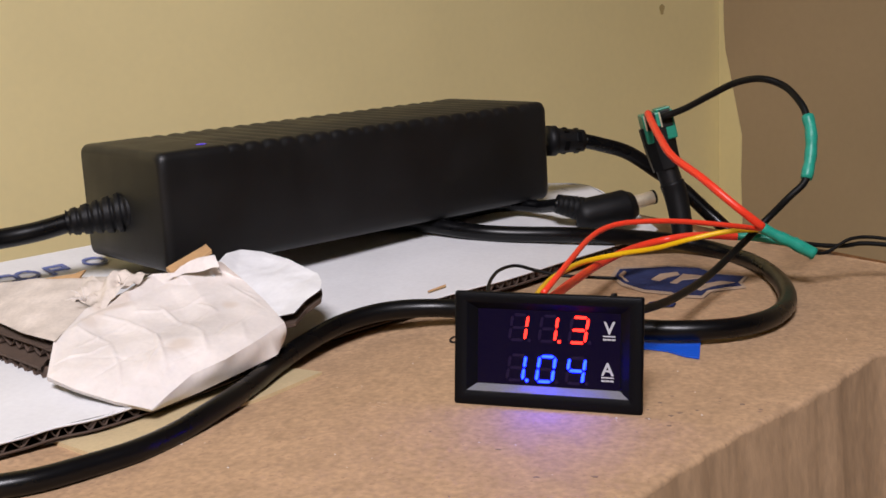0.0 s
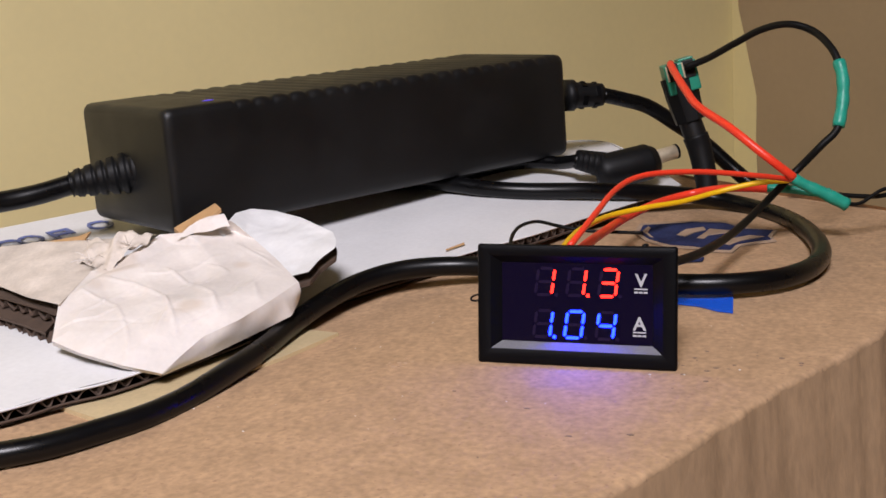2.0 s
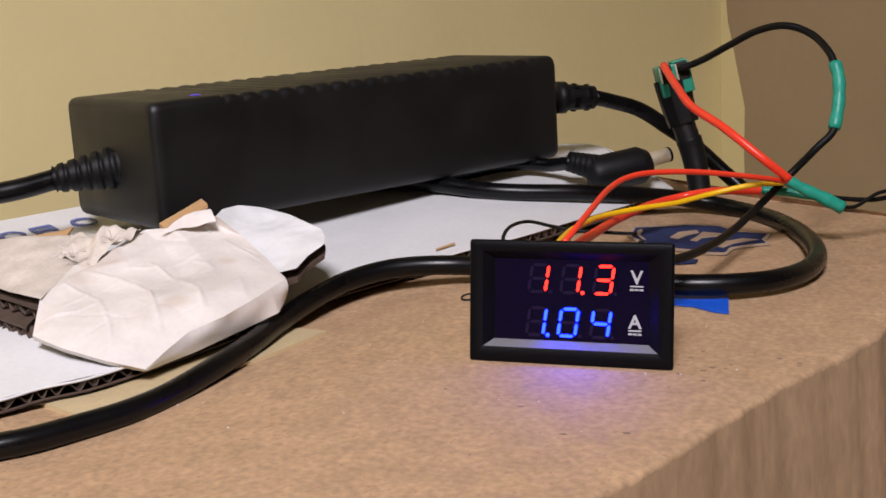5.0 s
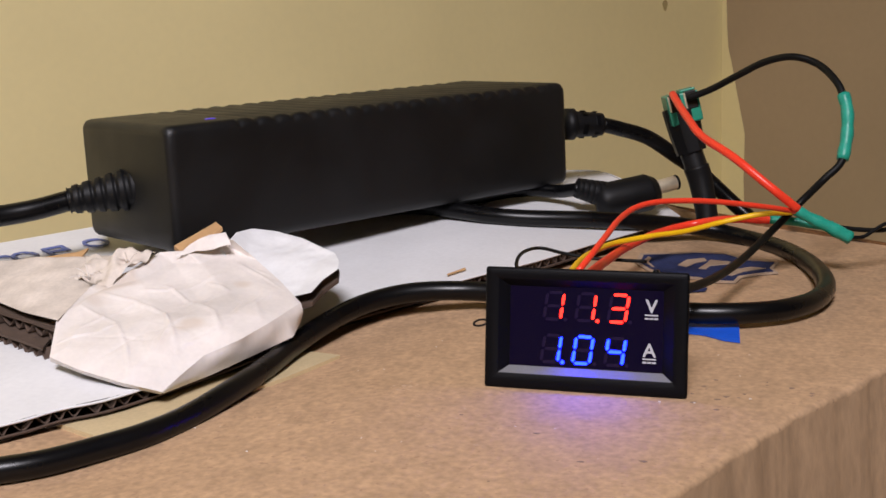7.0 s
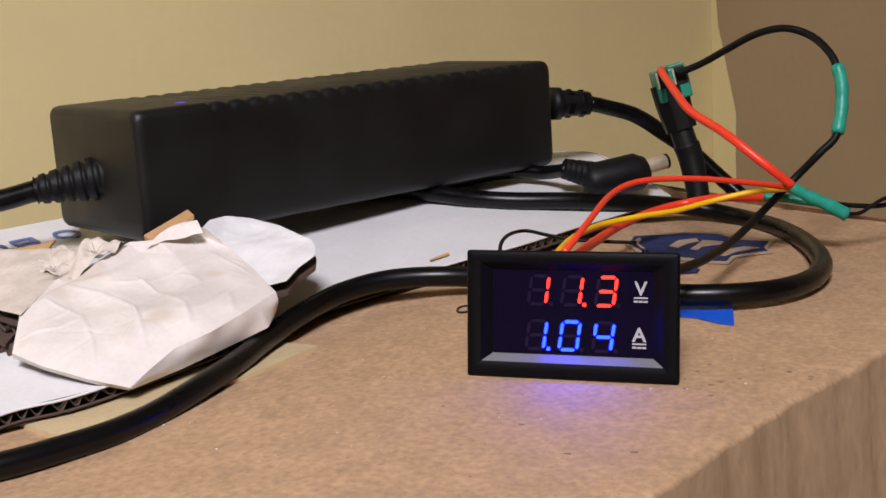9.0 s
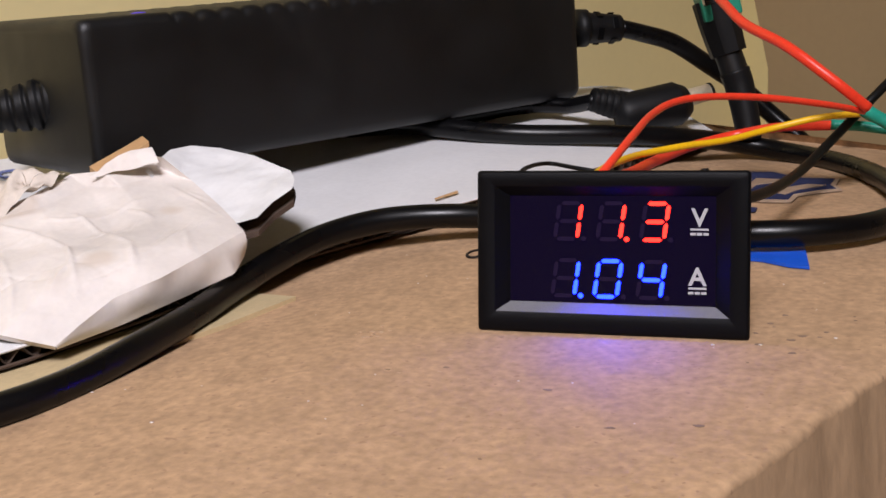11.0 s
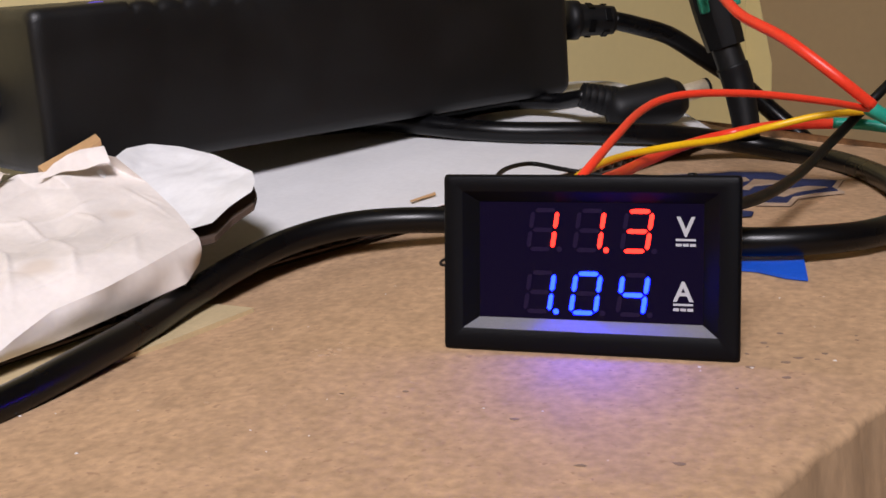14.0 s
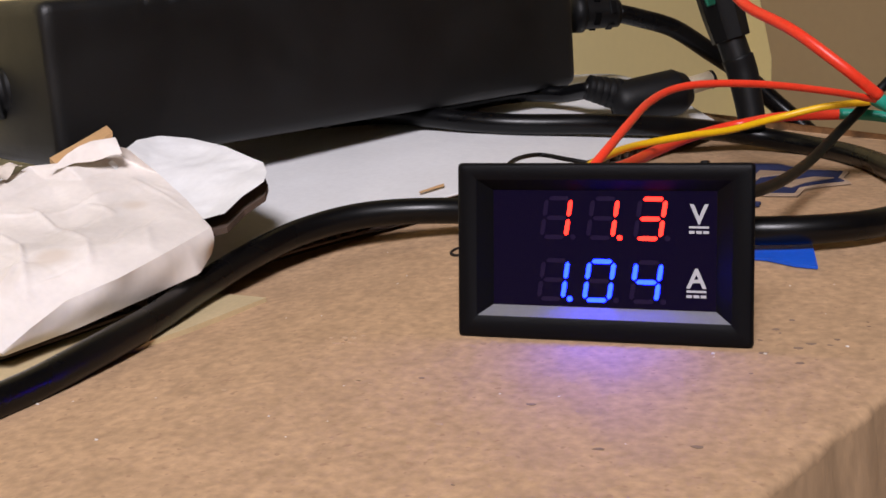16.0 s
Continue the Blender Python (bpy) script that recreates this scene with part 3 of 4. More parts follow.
wire("red_wire", [(-0.0056, 0.0190, 0.0255), (-0.0047, 0.0279, 0.0277), (-0.0052, 0.0440, 0.0293), (-0.0068, 0.0664, 0.0300), (-0.0047, 0.0795, 0.0309), (0.0009, 0.0888, 0.0308), (0.0120, 0.1021, 0.0287), (0.0252, 0.1178, 0.0246), (0.0328, 0.1322, 0.0207)], 0.00085, RED_WIRE, "thin red insulated wire")
wire("yellow_wire", [(-0.0107, 0.0262, 0.0218), (-0.0160, 0.0533, 0.0192), (-0.0182, 0.0750, 0.0173), (-0.0174, 0.0969, 0.0155), (-0.0091, 0.1114, 0.0152), (-0.0004, 0.1230, 0.0148), (0.0090, 0.1332, 0.0160), (0.0208, 0.1367, 0.0184), (0.0322, 0.1358, 0.0197)], 0.00090, YELLOW_WIRE, "thin yellow insulated wire")
wire("thick_red_wire", [(-0.0056, 0.0253, 0.0223), (-0.0084, 0.0468, 0.0199), (-0.0125, 0.0712, 0.0161), (-0.0168, 0.1144, 0.0111), (-0.0131, 0.1417, 0.0101), (-0.0036, 0.1539, 0.0111), (0.0094, 0.1499, 0.0139), (0.0247, 0.1437, 0.0153)], 0.00135, RED_WIRE, "thick red insulated wire")
wire("thick_red_wire", [(-0.0186, 0.1888, 0.0524), (-0.0150, 0.1790, 0.0508), (-0.0070, 0.1597, 0.0470), (0.0009, 0.1442, 0.0429), (0.0137, 0.1297, 0.0382), (0.0257, 0.1251, 0.0299), (0.0342, 0.1291, 0.0220)], 0.00140, RED_WIRE, "thick red wire rising to the green terminal")
wire("black_wire", [(-0.0134, 0.1907, 0.0508), (-0.0049, 0.1900, 0.0540), (0.0059, 0.1837, 0.0596), (0.0165, 0.1772, 0.0648), (0.0264, 0.1718, 0.0668), (0.0347, 0.1689, 0.0646), (0.0412, 0.1607, 0.0603), (0.0446, 0.1561, 0.0550), (0.0464, 0.1519, 0.0452), (0.0457, 0.1467, 0.0353), (0.0406, 0.1433, 0.0295), (0.0322, 0.1420, 0.0206), (0.0249, 0.1294, 0.0133), (0.0204, 0.1049, 0.0101), (0.0186, 0.0716, 0.0124), (0.0163, 0.0463, 0.0155), (0.0130, 0.0285, 0.0184), (0.0095, 0.0193, 0.0201)], 0.00125, BLACK_WIRE, "black wire arching up to the terminal")
part("sleeve", tube_bm([(0.0447, 0.1568, 0.0554), (0.0463, 0.1538, 0.0502), (0.0466, 0.1510, 0.0428), (0.0458, 0.1468, 0.0354)], lambda s: 0.00205 + 0.00012 * math.sin(s * 23), 0.001, 14), GREEN_SLEEVE, wires, "green heat-shrink sleeve")
part("sleeve", tube_bm([(0.0321, 0.1358, 0.0208), (0.0376, 0.1376, 0.0174), (0.0428, 0.1397, 0.0145), (0.0491, 0.1422, 0.0106)], lambda s: 0.00175 + 0.0005 * s + 0.00012 * math.sin(s * 19), 0.001, 14), GREEN_SLEEVE, wires, "green heat-shrink sleeve over the joint")
part("sleeve", tube_bm([(0.0237, 0.1424, 0.0157), (0.0309, 0.1443, 0.0150), (0.0384, 0.1452, 0.0139), (0.0435, 0.1444, 0.0142)], 0.0014, 0.001, 14), GREEN_SLEEVE, wires, "green heat-shrink sleeve")
wire("sensing_wire", [(-0.0211, 0.0190, 0.0231), (-0.0332, 0.0510, 0.0189), (-0.0417, 0.0816, 0.0150), (-0.0412, 0.0964, 0.0132), (-0.0326, 0.0930, 0.0127), (-0.0241, 0.0934, 0.0114), (-0.0148, 0.0971, 0.0103), (-0.0076, 0.0999, 0.0096)], 0.00055, BLACK_WIRE, "hair-thin black wire bent behind the meter")
wire("twin_lead", [(0.0484, 0.1419, 0.0108), (0.0529, 0.1447, 0.0106), (0.0562, 0.1475, 0.0124), (0.0601, 0.1505, 0.0143), (0.0662, 0.1541, 0.0144), (0.0770, 0.1563, 0.0129), (0.0948, 0.1537, 0.0118)], 0.00062, BLACK_WIRE, "thin black lead")
wire("twin_lead", [(0.0415, 0.1436, 0.0143), (0.0485, 0.1468, 0.0127), (0.0573, 0.1508, 0.0117), (0.0644, 0.1548, 0.0120), (0.0769, 0.1579, 0.0106), (0.0949, 0.1551, 0.0091)], 0.00080, BLACK_WIRE, "thin black lead")


# ---- the panel meter ----
def panel_meter():
    W, H = 48.0, 29.0
    root = thing("panel_meter", "small black digital volt and ammeter showing red and blue figures", "meter", Matrix.Translation((0.0004, 0, 0.0001)) @ pose(0, 0, 0, -10, 0, 3.5) @ Matrix.Diagonal((0.00103, 0.00103, 0.00102, 1)))
    # own axes in millimetres: x across from the middle, z up from the lower edge, y back
    bm = bmesh.new()

    def ring(x0, x1, z0, z1, y, r=0.6):
        pts = []
        for cx, cz, a0 in ((x1 - r, z1 - r, 0), (x0 + r, z1 - r, 90), (x0 + r, z0 + r, 180), (x1 - r, z0 + r, 270)):
            for k in range(4):
                a = radians(a0 + 30 * k)
                pts.append(bm.verts.new((cx + r * math.cos(a), y, cz + r * math.sin(a))))
        return pts

    rings = [ring(-23.6, 23.6, 0.4, 28.6, 2.2), ring(-23.9, 23.9, 0.1, 28.9, 1.7), ring(-24, 24, 0, 29, 0.7, 0.7), ring(-23.8, 23.8, 0.2, 28.8, 0.2, 0.7), ring(-23.4, 23.4, 0.6, 28.4, 0.0, 0.7),
             ring(-20.8, 20.8, 3.5, 26.4, 0.0, 0.15), ring(-20.6, 20.6, 3.7, 26.2, 0.15, 0.15)]
    for a, b in zip(rings, rings[1:]):
        for k in range(len(a)):
            bm.faces.new((a[k], a[(k + 1) % len(a)], b[(k + 1) % len(b)], b[k]))
    part("bezel", bm, METER_CASE, root, "satin black plastic bezel")
    # sloping sides of the window
    O, I, yo, yi = (-20.6, 20.6, 3.7, 26.2), (-18.3, 18.1, 5.4, 24.5), 0.15, 1.9
    co = lambda q, y: [(q[0], y, q[2]), (q[1], y, q[2]), (q[1], y, q[3]), (q[0], y, q[3])]
    o, i = co(O, yo), co(I, yi)
    for k in range(4):
        bm = bmesh.new()
        vs = [bm.verts.new(p) for p in (o[k], o[(k + 1) % 4], i[(k + 1) % 4], i[k])]
        back = [bm.verts.new((p[0], p[1] + 0.4, p[2])) for p in (o[k], o[(k + 1) % 4], i[(k + 1) % 4], i[k])]
        bm.faces.new(vs)
        bm.faces.new(back[::-1])
        for a in range(4):
            bm.faces.new((vs[a], vs[(a + 1) % 4], back[(a + 1) % 4], back[a]))
        part("window_slope", bm, METER_LIP_LIT if k == 0 else METER_DARK, root, "satin sloping lip, painted grey as if catching light" if k == 0 else "", smooth=False)
    part("window_plate", box_bm(-18.8, 18.6, 1.95, 2.4, 5.0, 24.9), METER_FACE_HAZE, root, "dark tinted display window with added violet glare haze", smooth=False)
    part("rear_housing", box_bm(-20.6, 20.6, 2.0, 8.0, 3.2, 26.6, 0.5), METER_CASE, root, "black rear housing")
    part("snap_tab", box_bm(15.2, 16.4, 3.0, 6, 26.4, 29.3, 0.3), METER_CASE, root)

    def seg(name, x, z, w, h, owner, mat, slant, base):
        """One bar of a figure, pointed at both ends, leaning with the figure."""
        bm = bmesh.new()
        t = min(w, h) / 2
        if w > h:
            pts = [(-w / 2, 0), (-w / 2 + t, t), (w / 2 - t, t), (w / 2, 0), (w / 2 - t, -t), (-w / 2 + t, -t)]
        else:
            pts = [(0, h / 2), (t, h / 2 - t), (t, -h / 2 + t), (0, -h / 2), (-t, -h / 2 + t), (-t, h / 2 - t)]
        pts = [(x + a + (z + b - base) * slant, z + b) for a, b in pts]
        f = [bm.verts.new((a, 1.82, b)) for a, b in pts]
        g = [bm.verts.new((a, 1.97, b)) for a, b in pts]
        bm.faces.new(f)
        for k in range(6):
            bm.faces.new((f[k], g[k], g[(k + 1) % 6], f[(k + 1) % 6]))
        return part(name, bm, mat, owner, smooth=False)

    shapes = {"0": "abcdef", "1": "bc", "3": "abcdg", "4": "bcfg"}
    for text, base, cells, mat, dot in (("113", 16.7, (15.6, 23.25, 30.9), RED_GLOW, 1), ("104", 6.5, (15.1, 22.7, 30.3), BLUE_GLOW, 0)):
        for n, (ch, cx) in enumerate(zip(text, cells)):
            cx -= 23.7
            cell = part("digit", box_bm(cx - 2.7, cx + 3.6, 1.90, 1.96, base - 0.6, base + 7.2), METER_FACE_HAZE, root, ("red" if dot else "blue") + " lit figure " + ch, smooth=False)
            for s, (dx, dz, w, h) in {"a": (0, 6.5, 3.3, 0.70), "b": (2.0, 4.9, 0.70, 2.75), "c": (2.0, 1.75, 0.70, 2.75), "d": (0, 0.15, 3.3, 0.70), "e": (-2.0, 1.75, 0.70, 2.75),
                                      "f": (-2.0, 4.9, 0.70, 2.75), "g": (0, 3.3, 3.3, 0.70)}.items():
                lit = s in shapes[ch]
                seg("lit_segment" if lit else "dark_segment", cx + dx, base + dz, w, h, cell, mat if lit else SEGMENT_OFF_HAZE, 0.14, base)
            bm = bmesh.new()
            bmesh.ops.create_cone(bm, cap_ends=True, segments=14, radius1=0.45, radius2=0.45, depth=0.1, matrix=pose(cx + 3.2, 1.88, base + 0.2, 90))
            part("decimal_point", bm, mat if n == dot else SEGMENT_OFF_HAZE, cell, smooth=False)
    for ch, x, z in (("V", 39.3, 19.35), ("A", 39.0, 9.1)):
        cu = bpy.data.curves.new("legend_letter", "FONT")
        cu.body, cu.size, cu.align_x, cu.extrude, cu.offset = ch, 4.4, "CENTER", 0.04, 0.09
        cu.materials.append(LEGEND)
        ob = new("legend_letter", cu)
        ob.parent = root
        ob.matrix_basis = pose(x - 24, 1.9, z, 90)
        tagged(ob, label="white printed letter " + ch)
        part("legend_bar", box_bm(x - 24 - 1.55, x - 24 + 1.55, 1.87, 1.96, z - 0.75, z - 0.40), LEGEND, root, smooth=False)
        for k in (-1, 0, 1):
            part("legend_dash", box_bm(x - 24 + k * 1.1 - 0.45, x - 24 + k * 1.1 + 0.45, 1.87, 1.96, z - 1.6, z - 1.15), LEGEND, root, smooth=False)
    return root


METER = panel_meter()


# ---- the paper packet ----
def packet():
    root = thing("paper_packet", "crumpled off-white paper wrapped round torn cardboard, leaning on the adapter", "packet")
    front = [(-0.1330, -0.0287, 0.0074), (-0.1214, -0.0322, 0.0060), (-0.1084, -0.0326, 0.0038), (-0.0994, -0.0288, 0.0009)]
    right = [(-0.0994, -0.0288, 0.0009), (-0.0972, -0.0231, 0.0038), (-0.0952, -0.0149, 0.0067), (-0.0898, -0.0061, 0.0087), (-0.0866, 0.0040, 0.0108), (-0.0852, 0.0189, 0.0125)]
    back = [(-0.1397, -0.0163, 0.0139), (-0.1430, 0.0026, 0.0176), (-0.1359, 0.0115, 0.0206), (-0.1349, 0.0257, 0.0231), (-0.1258, 0.0254, 0.0240), (-0.1221, 0.0362, 0.0262), (-0.1148, 0.0343, 0.0256)]
    left = [front[0], back[0]]
    rback = [(-0.0855, 0.0195, 0.0123), (-0.0964, 0.0280, 0.0158), (-0.1080, 0.0348, 0.0202), (-0.1148, 0.0343, 0.0256)]
    sides = right + rback[1:]

    rnd = random.Random(21)
    # long creases pressed into the sheet, then many small ones
    lines = (((-0.1371, -0.0001), (-0.1263, -0.0003), (-0.1135, -0.0048), (-0.1082, -0.0104), (-0.1059, -0.0203)),
             ((-0.1128, -0.0052), (-0.1010, -0.0183)),
             ((-0.1134, 0.0173), (-0.1054, 0.0150)),
             ((-0.1231, 0.0110), (-0.1120, 0.0054), (-0.1017, 0.0007), (-0.0946, -0.0077)),
             ((-0.1382, -0.0081), (-0.1238, -0.0125), (-0.1137, -0.0221), (-0.1079, -0.0300)),
             ((-0.1344, -0.0251), (-0.1251, -0.0186), (-0.1230, -0.0136)),
             ((-0.1109, 0.0298), (-0.0993, 0.0262), (-0.0867, 0.0201)),
             ((-0.1272, 0.0054), (-0.1188, 0.0104), (-0.1118, 0.0244)),
             ((-0.0947, 0.0109), (-0.0860, -0.0001)))
    folds = []
    for line in lines:
        for p, q in zip(line, line[1:]):
            p, q = Vector((*p, 0)), Vector((*q, 0))
            folds.append(((p + q) / 2, (q - p).normalized(), (q - p).length * 0.62, rnd.uniform(0.0007, 0.0011), 0.00045))
    for k in range(26):
        c = Vector((rnd.uniform(-0.130, -0.085), rnd.uniform(-0.025, 0.035), 0))
        a = rnd.uniform(0, math.pi)
        folds.append((c, Vector((math.cos(a), math.sin(a), 0)), rnd.uniform(0.005, 0.014), rnd.choice((1, -1)) * rnd.uniform(0.0002, 0.0005), rnd.uniform(0.0003, 0.0006)))

    def crease(u, v, p):
        k = min(1, 7 * min(u, v, 1 - u, 1 - v))
        h = 0.0016 * noise.noise(Vector((p.x * 38, p.y * 38, 0.3))) + 0.0006 * noise.noise(Vector((p.x * 120, p.y * 120, 5.3)))
        for c, d, half, amp, wide in folds:
            q = p - c
            t, n = q.x * d.x + q.y * d.y, abs(q.x * d.y - q.y * d.x)
            if abs(t) < half and n < 0.006:
                fade = 1 - (t / half) ** 2
                h += fade * amp * (0.55 * math.exp(-(n / wide) ** 2) + 0.35 * max(0, 1 - n / 0.0045))
        return Vector((0, 0, k * (h + 0.0012)))

    bm = bmesh.new()
    coons(bm, front, back, left, sides, 130, 120, crease)
    # the folded flank along the right
    low = [(-0.1007, -0.0271, -0.0004), (-0.0952, -0.0131, 0.0007), (-0.0889, 0.0006, 0.0030), (-0.0837, 0.0110, 0.0051), (-0.0853, 0.0184, 0.0072)]
    coons(bm, low, right, [low[0], right[0]], [low[-1], right[-1]], 60, 8, lambda u, v, p: Vector((0.0012, -0.0006, 0)) * math.sin(v * math.pi) * (0.5 + noise.noise(p * 90)))
    low2 = [(-0.0861, 0.0198, 0.0074), (-0.0988, 0.0344, 0.0095), (-0.1138, 0.0467, 0.0127), (-0.1286, 0.0576, 0.0169)]
    coons(bm, low2, rback, [low2[0], rback[0]], [low2[-1], rback[-1]], 20, 3)
    low3 = [(-0.1339, -0.0275, 0.0057), (-0.1220, -0.0304, 0.0043), (-0.1086, -0.0315, 0.0024), (-0.1007, -0.0271, -0.0004)]
    coons(bm, low3, front, [low3[0], front[0]], [low3[-1], front[-1]], 20, 3)
    part("wrapper", bm, PAPER, root, "creased off-white paper wrapper")
    # the sheet running on beneath, over the board
    bm = bmesh.new()
    f2 = [(-0.2300, 0.0164, 0.0144), (-0.1867, 0.0005, 0.0143), (-0.1674, -0.0064, 0.0141), (-0.1527, -0.0138, 0.0141), (-0.1384, -0.0177, 0.0138)]
    b2 = [(-0.2227, 0.0103, 0.0201), (-0.1861, 0.0161, 0.0197), (-0.1763, 0.0231, 0.0202), (-0.1606, 0.0260, 0.0208), (-0.1454, 0.0302, 0.0208)]
    coons(bm, f2, b2, [f2[0], b2[0]], [f2[-1], back[1], b2[-1]], 50, 24, crease)
    part("under_sheet", bm, TISSUE, root, "torn tan paper layer")
    # corrugated board inside, two plies
    for dz, dx in ((0.0, 0), (-0.0042, 6)):
        pl = [(-0.2263, 0.0077, 0.0130), (-0.1656, -0.0088, 0.0121), (-0.1514, -0.0134, 0.0117), (-0.1395, -0.0176, 0.0111), (-0.1436, -0.0080, 0.0116), (-0.1795, 0.0072, 0.0130), (-0.2331, 0.0194, 0.0135)]
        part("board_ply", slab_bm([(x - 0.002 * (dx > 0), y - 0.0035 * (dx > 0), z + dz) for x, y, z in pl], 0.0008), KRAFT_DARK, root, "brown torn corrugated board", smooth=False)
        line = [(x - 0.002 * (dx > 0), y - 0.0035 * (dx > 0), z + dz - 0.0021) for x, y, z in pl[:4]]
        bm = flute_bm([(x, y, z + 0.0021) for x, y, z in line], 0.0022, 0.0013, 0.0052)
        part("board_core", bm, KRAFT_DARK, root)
    # tan torn strip sticking up at the back
    part("tan_strip", slab_bm([(x - 0.001, y + 0.002, z) for x, y, z in [(-0.1319, 0.0283, 0.0241), (-0.1274, 0.0343, 0.0270), (-0.1235, 0.0388, 0.0296), (-0.1177, 0.0330, 0.0293), (-0.1197, 0.0295, 0.0272), (-0.1285, 0.0260, 0.0233)]], 0.0012), KRAFT_TAN, root, "torn tan board strip", smooth=False)
    bm = bmesh.new()
    t0 = [(-0.1281, 0.0230, 0.0230), (-0.1223, 0.0262, 0.0239), (-0.1131, 0.0301, 0.0248)]
    t1 = [(-0.1243, 0.0258, 0.0264), (-0.1192, 0.0283, 0.0285), (-0.1159, 0.0321, 0.0285)]
    coons(bm, t0, t1, [t0[0], t1[0]], [t0[-1], t1[-1]], 24, 10, lambda u, v, p: Vector((0, 0, 0.0012 * noise.noise(p * 220))))
    part("folded_edge", bm, PAPER, root, "folded-over paper edge")
    bm = bmesh.new()
    s0 = [(-0.1502, 0.0055, 0.0187), (-0.1375, 0.0037, 0.0191), (-0.1339, 0.0136, 0.0215)]
    s1 = [(-0.1562, 0.0192, 0.0233), (-0.1436, 0.0155, 0.0241), (-0.1336, 0.0224, 0.0250)]
    coons(bm, s0, s1, [s0[0], s1[0]], [s0[-1], s1[-1]], 30, 16, lambda u, v, p: Vector((0, 0, 0.0035 * noise.noise(p * 160) + 0.0015 * noise.noise(p * 400))))
    part("torn_scrap", bm, TISSUE, root, "shredded translucent paper scrap")
    part("tan_scrap", slab_bm([(-0.1749, 0.0189, 0.0209), (-0.1640, 0.0249, 0.0220), (-0.1615, 0.0274, 0.0229), (-0.1593, 0.0215, 0.0219), (-0.1659, 0.0188, 0.0208)], 0.0006), KRAFT_TAN, root, smooth=False)
    rnd = random.Random(4)
    base = [Vector(p) for p in [(-0.1418, 0.0015, 0.0201), (-0.1374, 0.0135, 0.0221), (-0.1182, 0.0407, 0.0259)]]
    for k in range(13):
        c = base[0] if k < 9 else base[1]
        d = Vector((rnd.uniform(-1, 1), rnd.uniform(-1, 1), rnd.uniform(0.1, 0.8))).normalized()
        L = rnd.uniform(0.003, 0.006)
        part("fibre", tube_bm([c, c + d * L * 0.5 + Vector((0, 0, 0.001)), c + d * L], 0.00012, 0.0012, 5), PAPER, root)
    return root


packet()

flap = thing("torn_card", "torn white-faced cardboard scrap lying beside the adapter", "cardboard")
fo = [(-0.1180, 0.0311, 0.0229), (-0.1221, 0.0480, 0.0250), (-0.1209, 0.0553, 0.0248), (-0.1136, 0.0570, 0.0239), (-0.1020, 0.0529, 0.0229), (-0.0901, 0.0457, 0.0214), (-0.0867, 0.0438, 0.0210), (-0.0825, 0.0380, 0.0201), (-0.0799, 0.0321, 0.0192), (-0.0824, 0.0273, 0.0171), (-0.0824, 0.0201, 0.0152), (-0.0889, 0.0211, 0.0134), (-0.1010, 0.0272, 0.0148), (-0.1125, 0.0320, 0.0180)]
fb, ft = [fo[0]] + fo[:9:-1], fo[1:7]
fr = fo[10:5:-1]
bm = bmesh.new()
coons(bm, fb, ft, [fb[0], ft[0]], fr, 40, 30, lambda u, v, p: Vector((0, 0, min(1, 8 * min(u, v, 1 - u, 1 - v)) * (0.0012 * noise.noise(p * 70) + 0.0007 * (0.3 - abs(noise.noise(p * 150)))))))
part("white_face", bm, WHITE_CARD, flap, "white paper face")
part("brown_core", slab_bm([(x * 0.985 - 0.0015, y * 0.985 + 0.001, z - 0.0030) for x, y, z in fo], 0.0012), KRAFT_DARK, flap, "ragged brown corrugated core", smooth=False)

sliver = thing("paper_sliver", "tiny tan sliver of cardboard on the white card", "scrap")
part("sliver_chip", slab_bm([on_card(p) for p in [(-0.0688, 0.0853, 0.0056), (-0.0654, 0.0929, 0.0056), (-0.0646, 0.0915, 0.0056), (-0.0681, 0.0843, 0.0056)]], 0.0002), KRAFT_TAN, sliver, smooth=False)

box_z = lambda v: 0.0004 + dip(*v)
flat_ring("printed_ring", (-0.0455, 0.0530), (0.0020, 0.0009), (-0.0010, 0.0038), 0.24, BLACK_INK, BOX, "small dark printed ring", box_z)
flat_ring("printed_ring", (-0.0425, 0.0545), (0.0014, 0.0006), (-0.0007, 0.0028), 0.30, BLACK_INK, BOX, z=box_z)

# crumbs and lint on the box
rnd = random.Random(11)
bm = bmesh.new()
for k in range(46):
    s, o = rnd.uniform(-0.10, 0.10), rnd.uniform(-0.13, -0.012)
    p = EDGE0 + EDGE_DIR * s + OUT * o
    r = rnd.choice((0.0001, 0.00012, 0.00015, 0.00025))
    bmesh.ops.create_icosphere(bm, subdivisions=1, radius=r, matrix=Matrix.Translation((p.x, p.y, r * 0.3 + dip(p.x, p.y))) @ Matrix.Diagonal((1.5, 1, 0.6, 1)))
lint = part("crumbs", bm, PAPER)
tagged(lint, "pale crumbs and lint scattered on the box", "crumbs", kind="stuff")


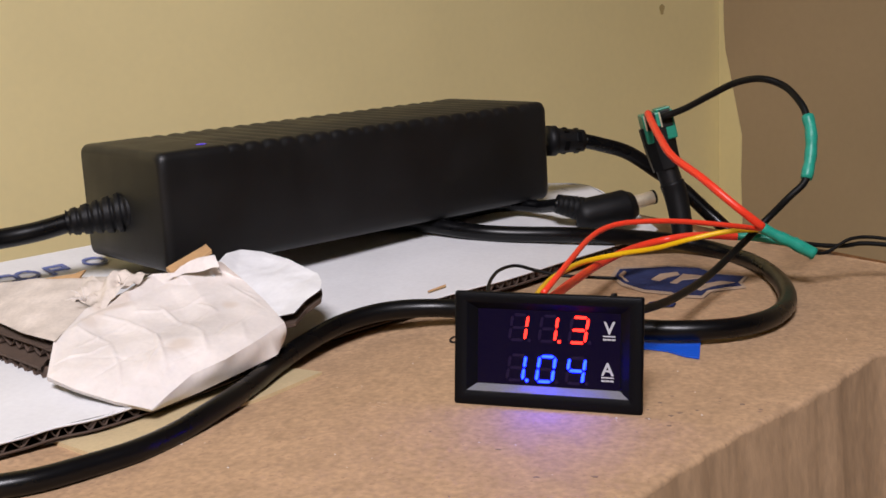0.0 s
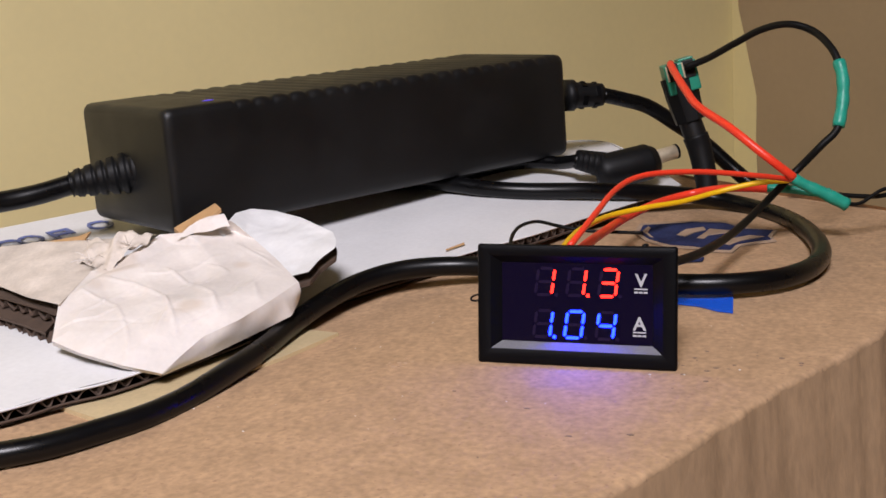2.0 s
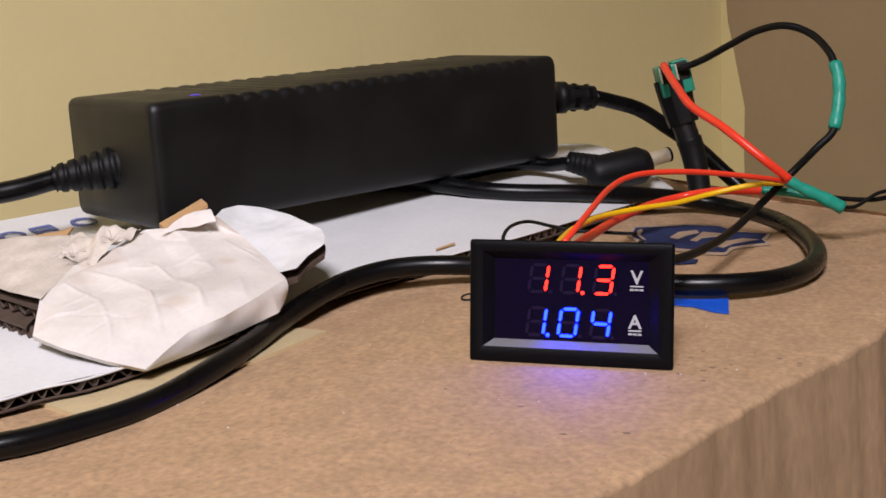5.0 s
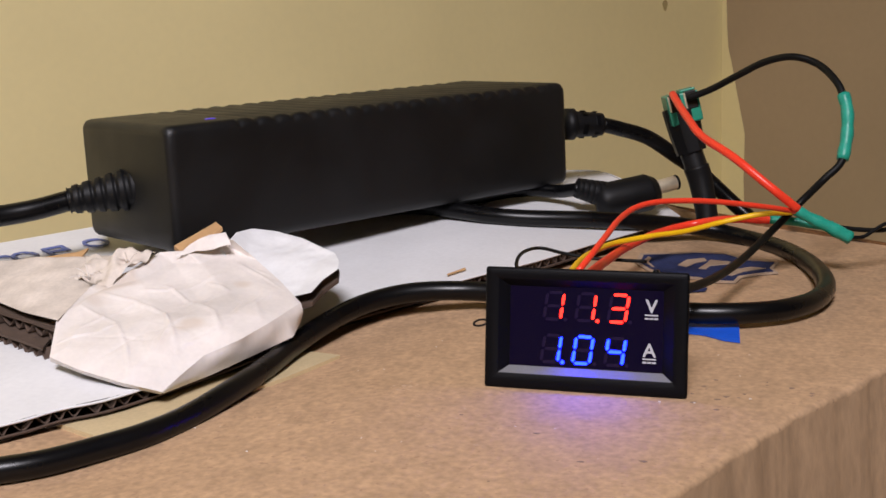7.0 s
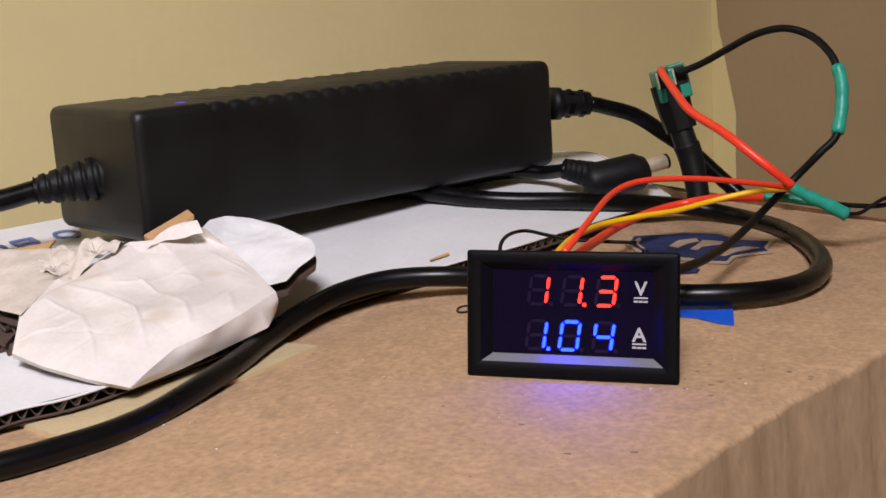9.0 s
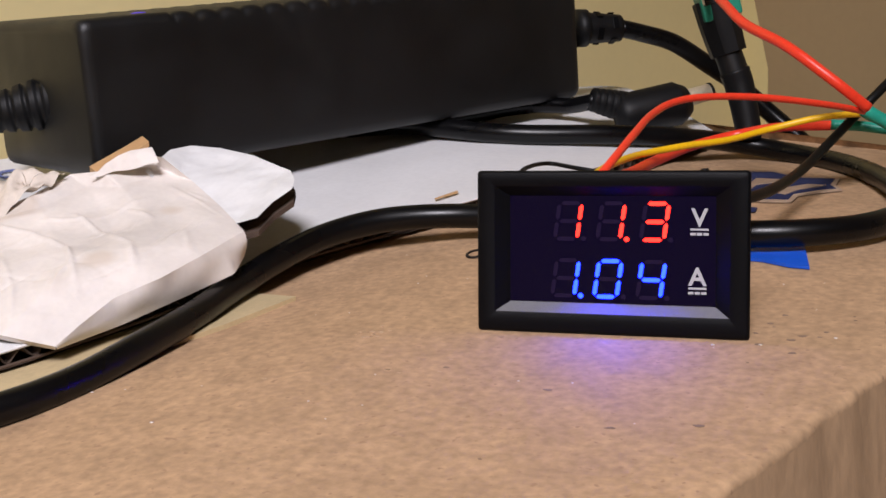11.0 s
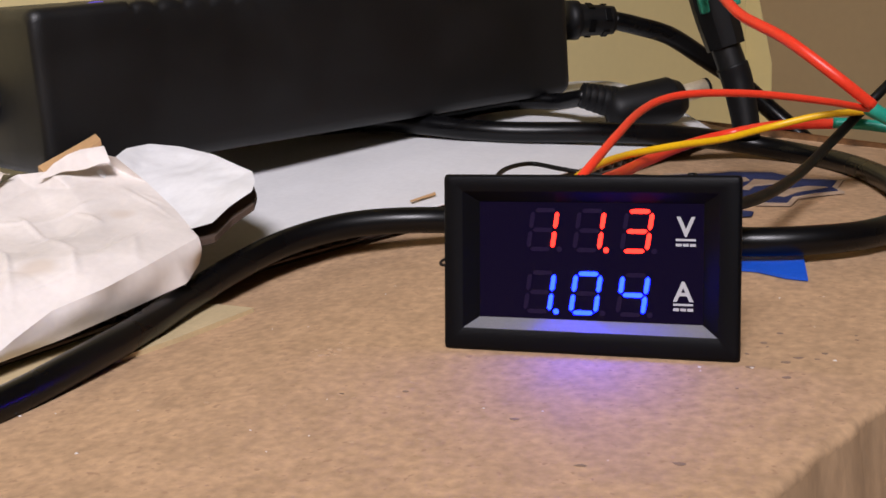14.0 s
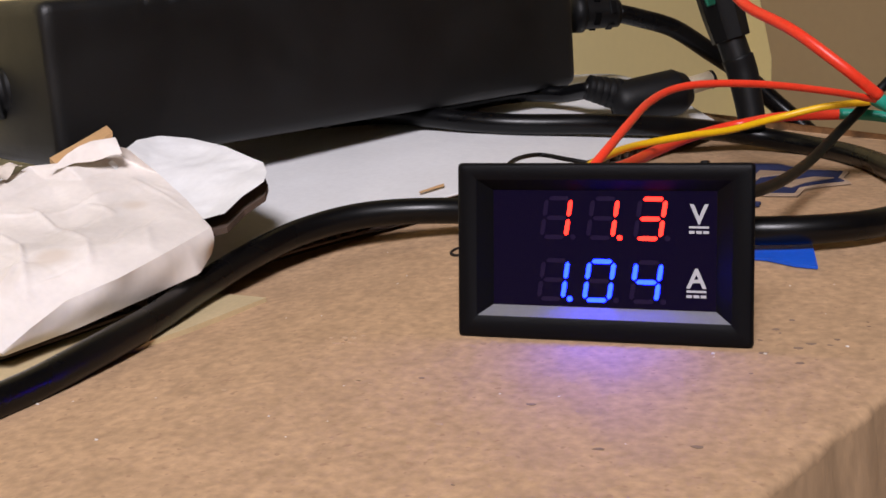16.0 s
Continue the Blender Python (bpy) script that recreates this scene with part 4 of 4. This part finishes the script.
# scuffs on the box beside the meter
def flecks(spots, thick, seed, size):
    bm, rnd = bmesh.new(), random.Random(seed)
    for cx, cy, spread, count in spots:
        for k in range(count):
            x, y = cx + rnd.gauss(0, spread * 0.5), cy + rnd.gauss(0, spread * 0.7)
            a, L = rnd.uniform(0, 6.28), rnd.uniform(0.35, 1.0) * size
            z = dip(x, y) + thick
            top = [bm.verts.new((x + math.cos(t + a) * L * rnd.uniform(0.8, 1.6), y + math.sin(t + a) * L * rnd.uniform(0.5, 1.0), z)) for t in (0, 1.05, 2.1, 3.14, 4.2, 5.2)]
            low = [bm.verts.new((v.co.x, v.co.y, z - 0.001)) for v in top]
            bm.faces.new(top)
            bm.faces.new(low[::-1])
            for i in range(6):
                bm.faces.new((top[i], low[i], low[(i + 1) % 6], top[(i + 1) % 6]))
    return bm


tagged(part("scuffs", flecks(((0.031, 0.006, 0.007, 10), (0.042, 0.016, 0.008, 6), (0.01, -0.035, 0.03, 6)), 0.00008, 5, 0.0007), SCUFF, smooth=False), "faint dark scuff marks on the brown box", "scuffs", kind="stuff")
tagged(part("rubbed_patch", flecks(((-0.044, -0.0076, 0.003, 14), (-0.03, -0.02, 0.02, 10)), 0.00008, 8, 0.0005), PALE_SCUFF, smooth=False), "pale rubbed patches on the brown box", "scuffs", kind="stuff")

mark = thing("wall_mark", "small brown stain on the yellow wall", "stain")
bm = bmesh.new()
mc, mu = Vector((-0.1760, 0.8825, 0.0627)), Vector((wd.x, wd.y, 0))
rim = [mu * 0.0030 * math.cos(t) * (1 + 0.3 * math.sin(3 * t)) + Vector((0, 0, 0.0048 * math.sin(t))) for t in (i * 0.5236 for i in range(12))]
fr, bk = [bm.verts.new(mc + wn * 0.0005 + q) for q in rim], [bm.verts.new(mc - wn * 0.003 + q) for q in rim]
bm.faces.new(fr)
bm.faces.new(bk[::-1])
for i in range(12):
    bm.faces.new((fr[i], bk[i], bk[(i + 1) % 12], fr[(i + 1) % 12]))
part("stain", bm, SMUDGE, mark, smooth=False)
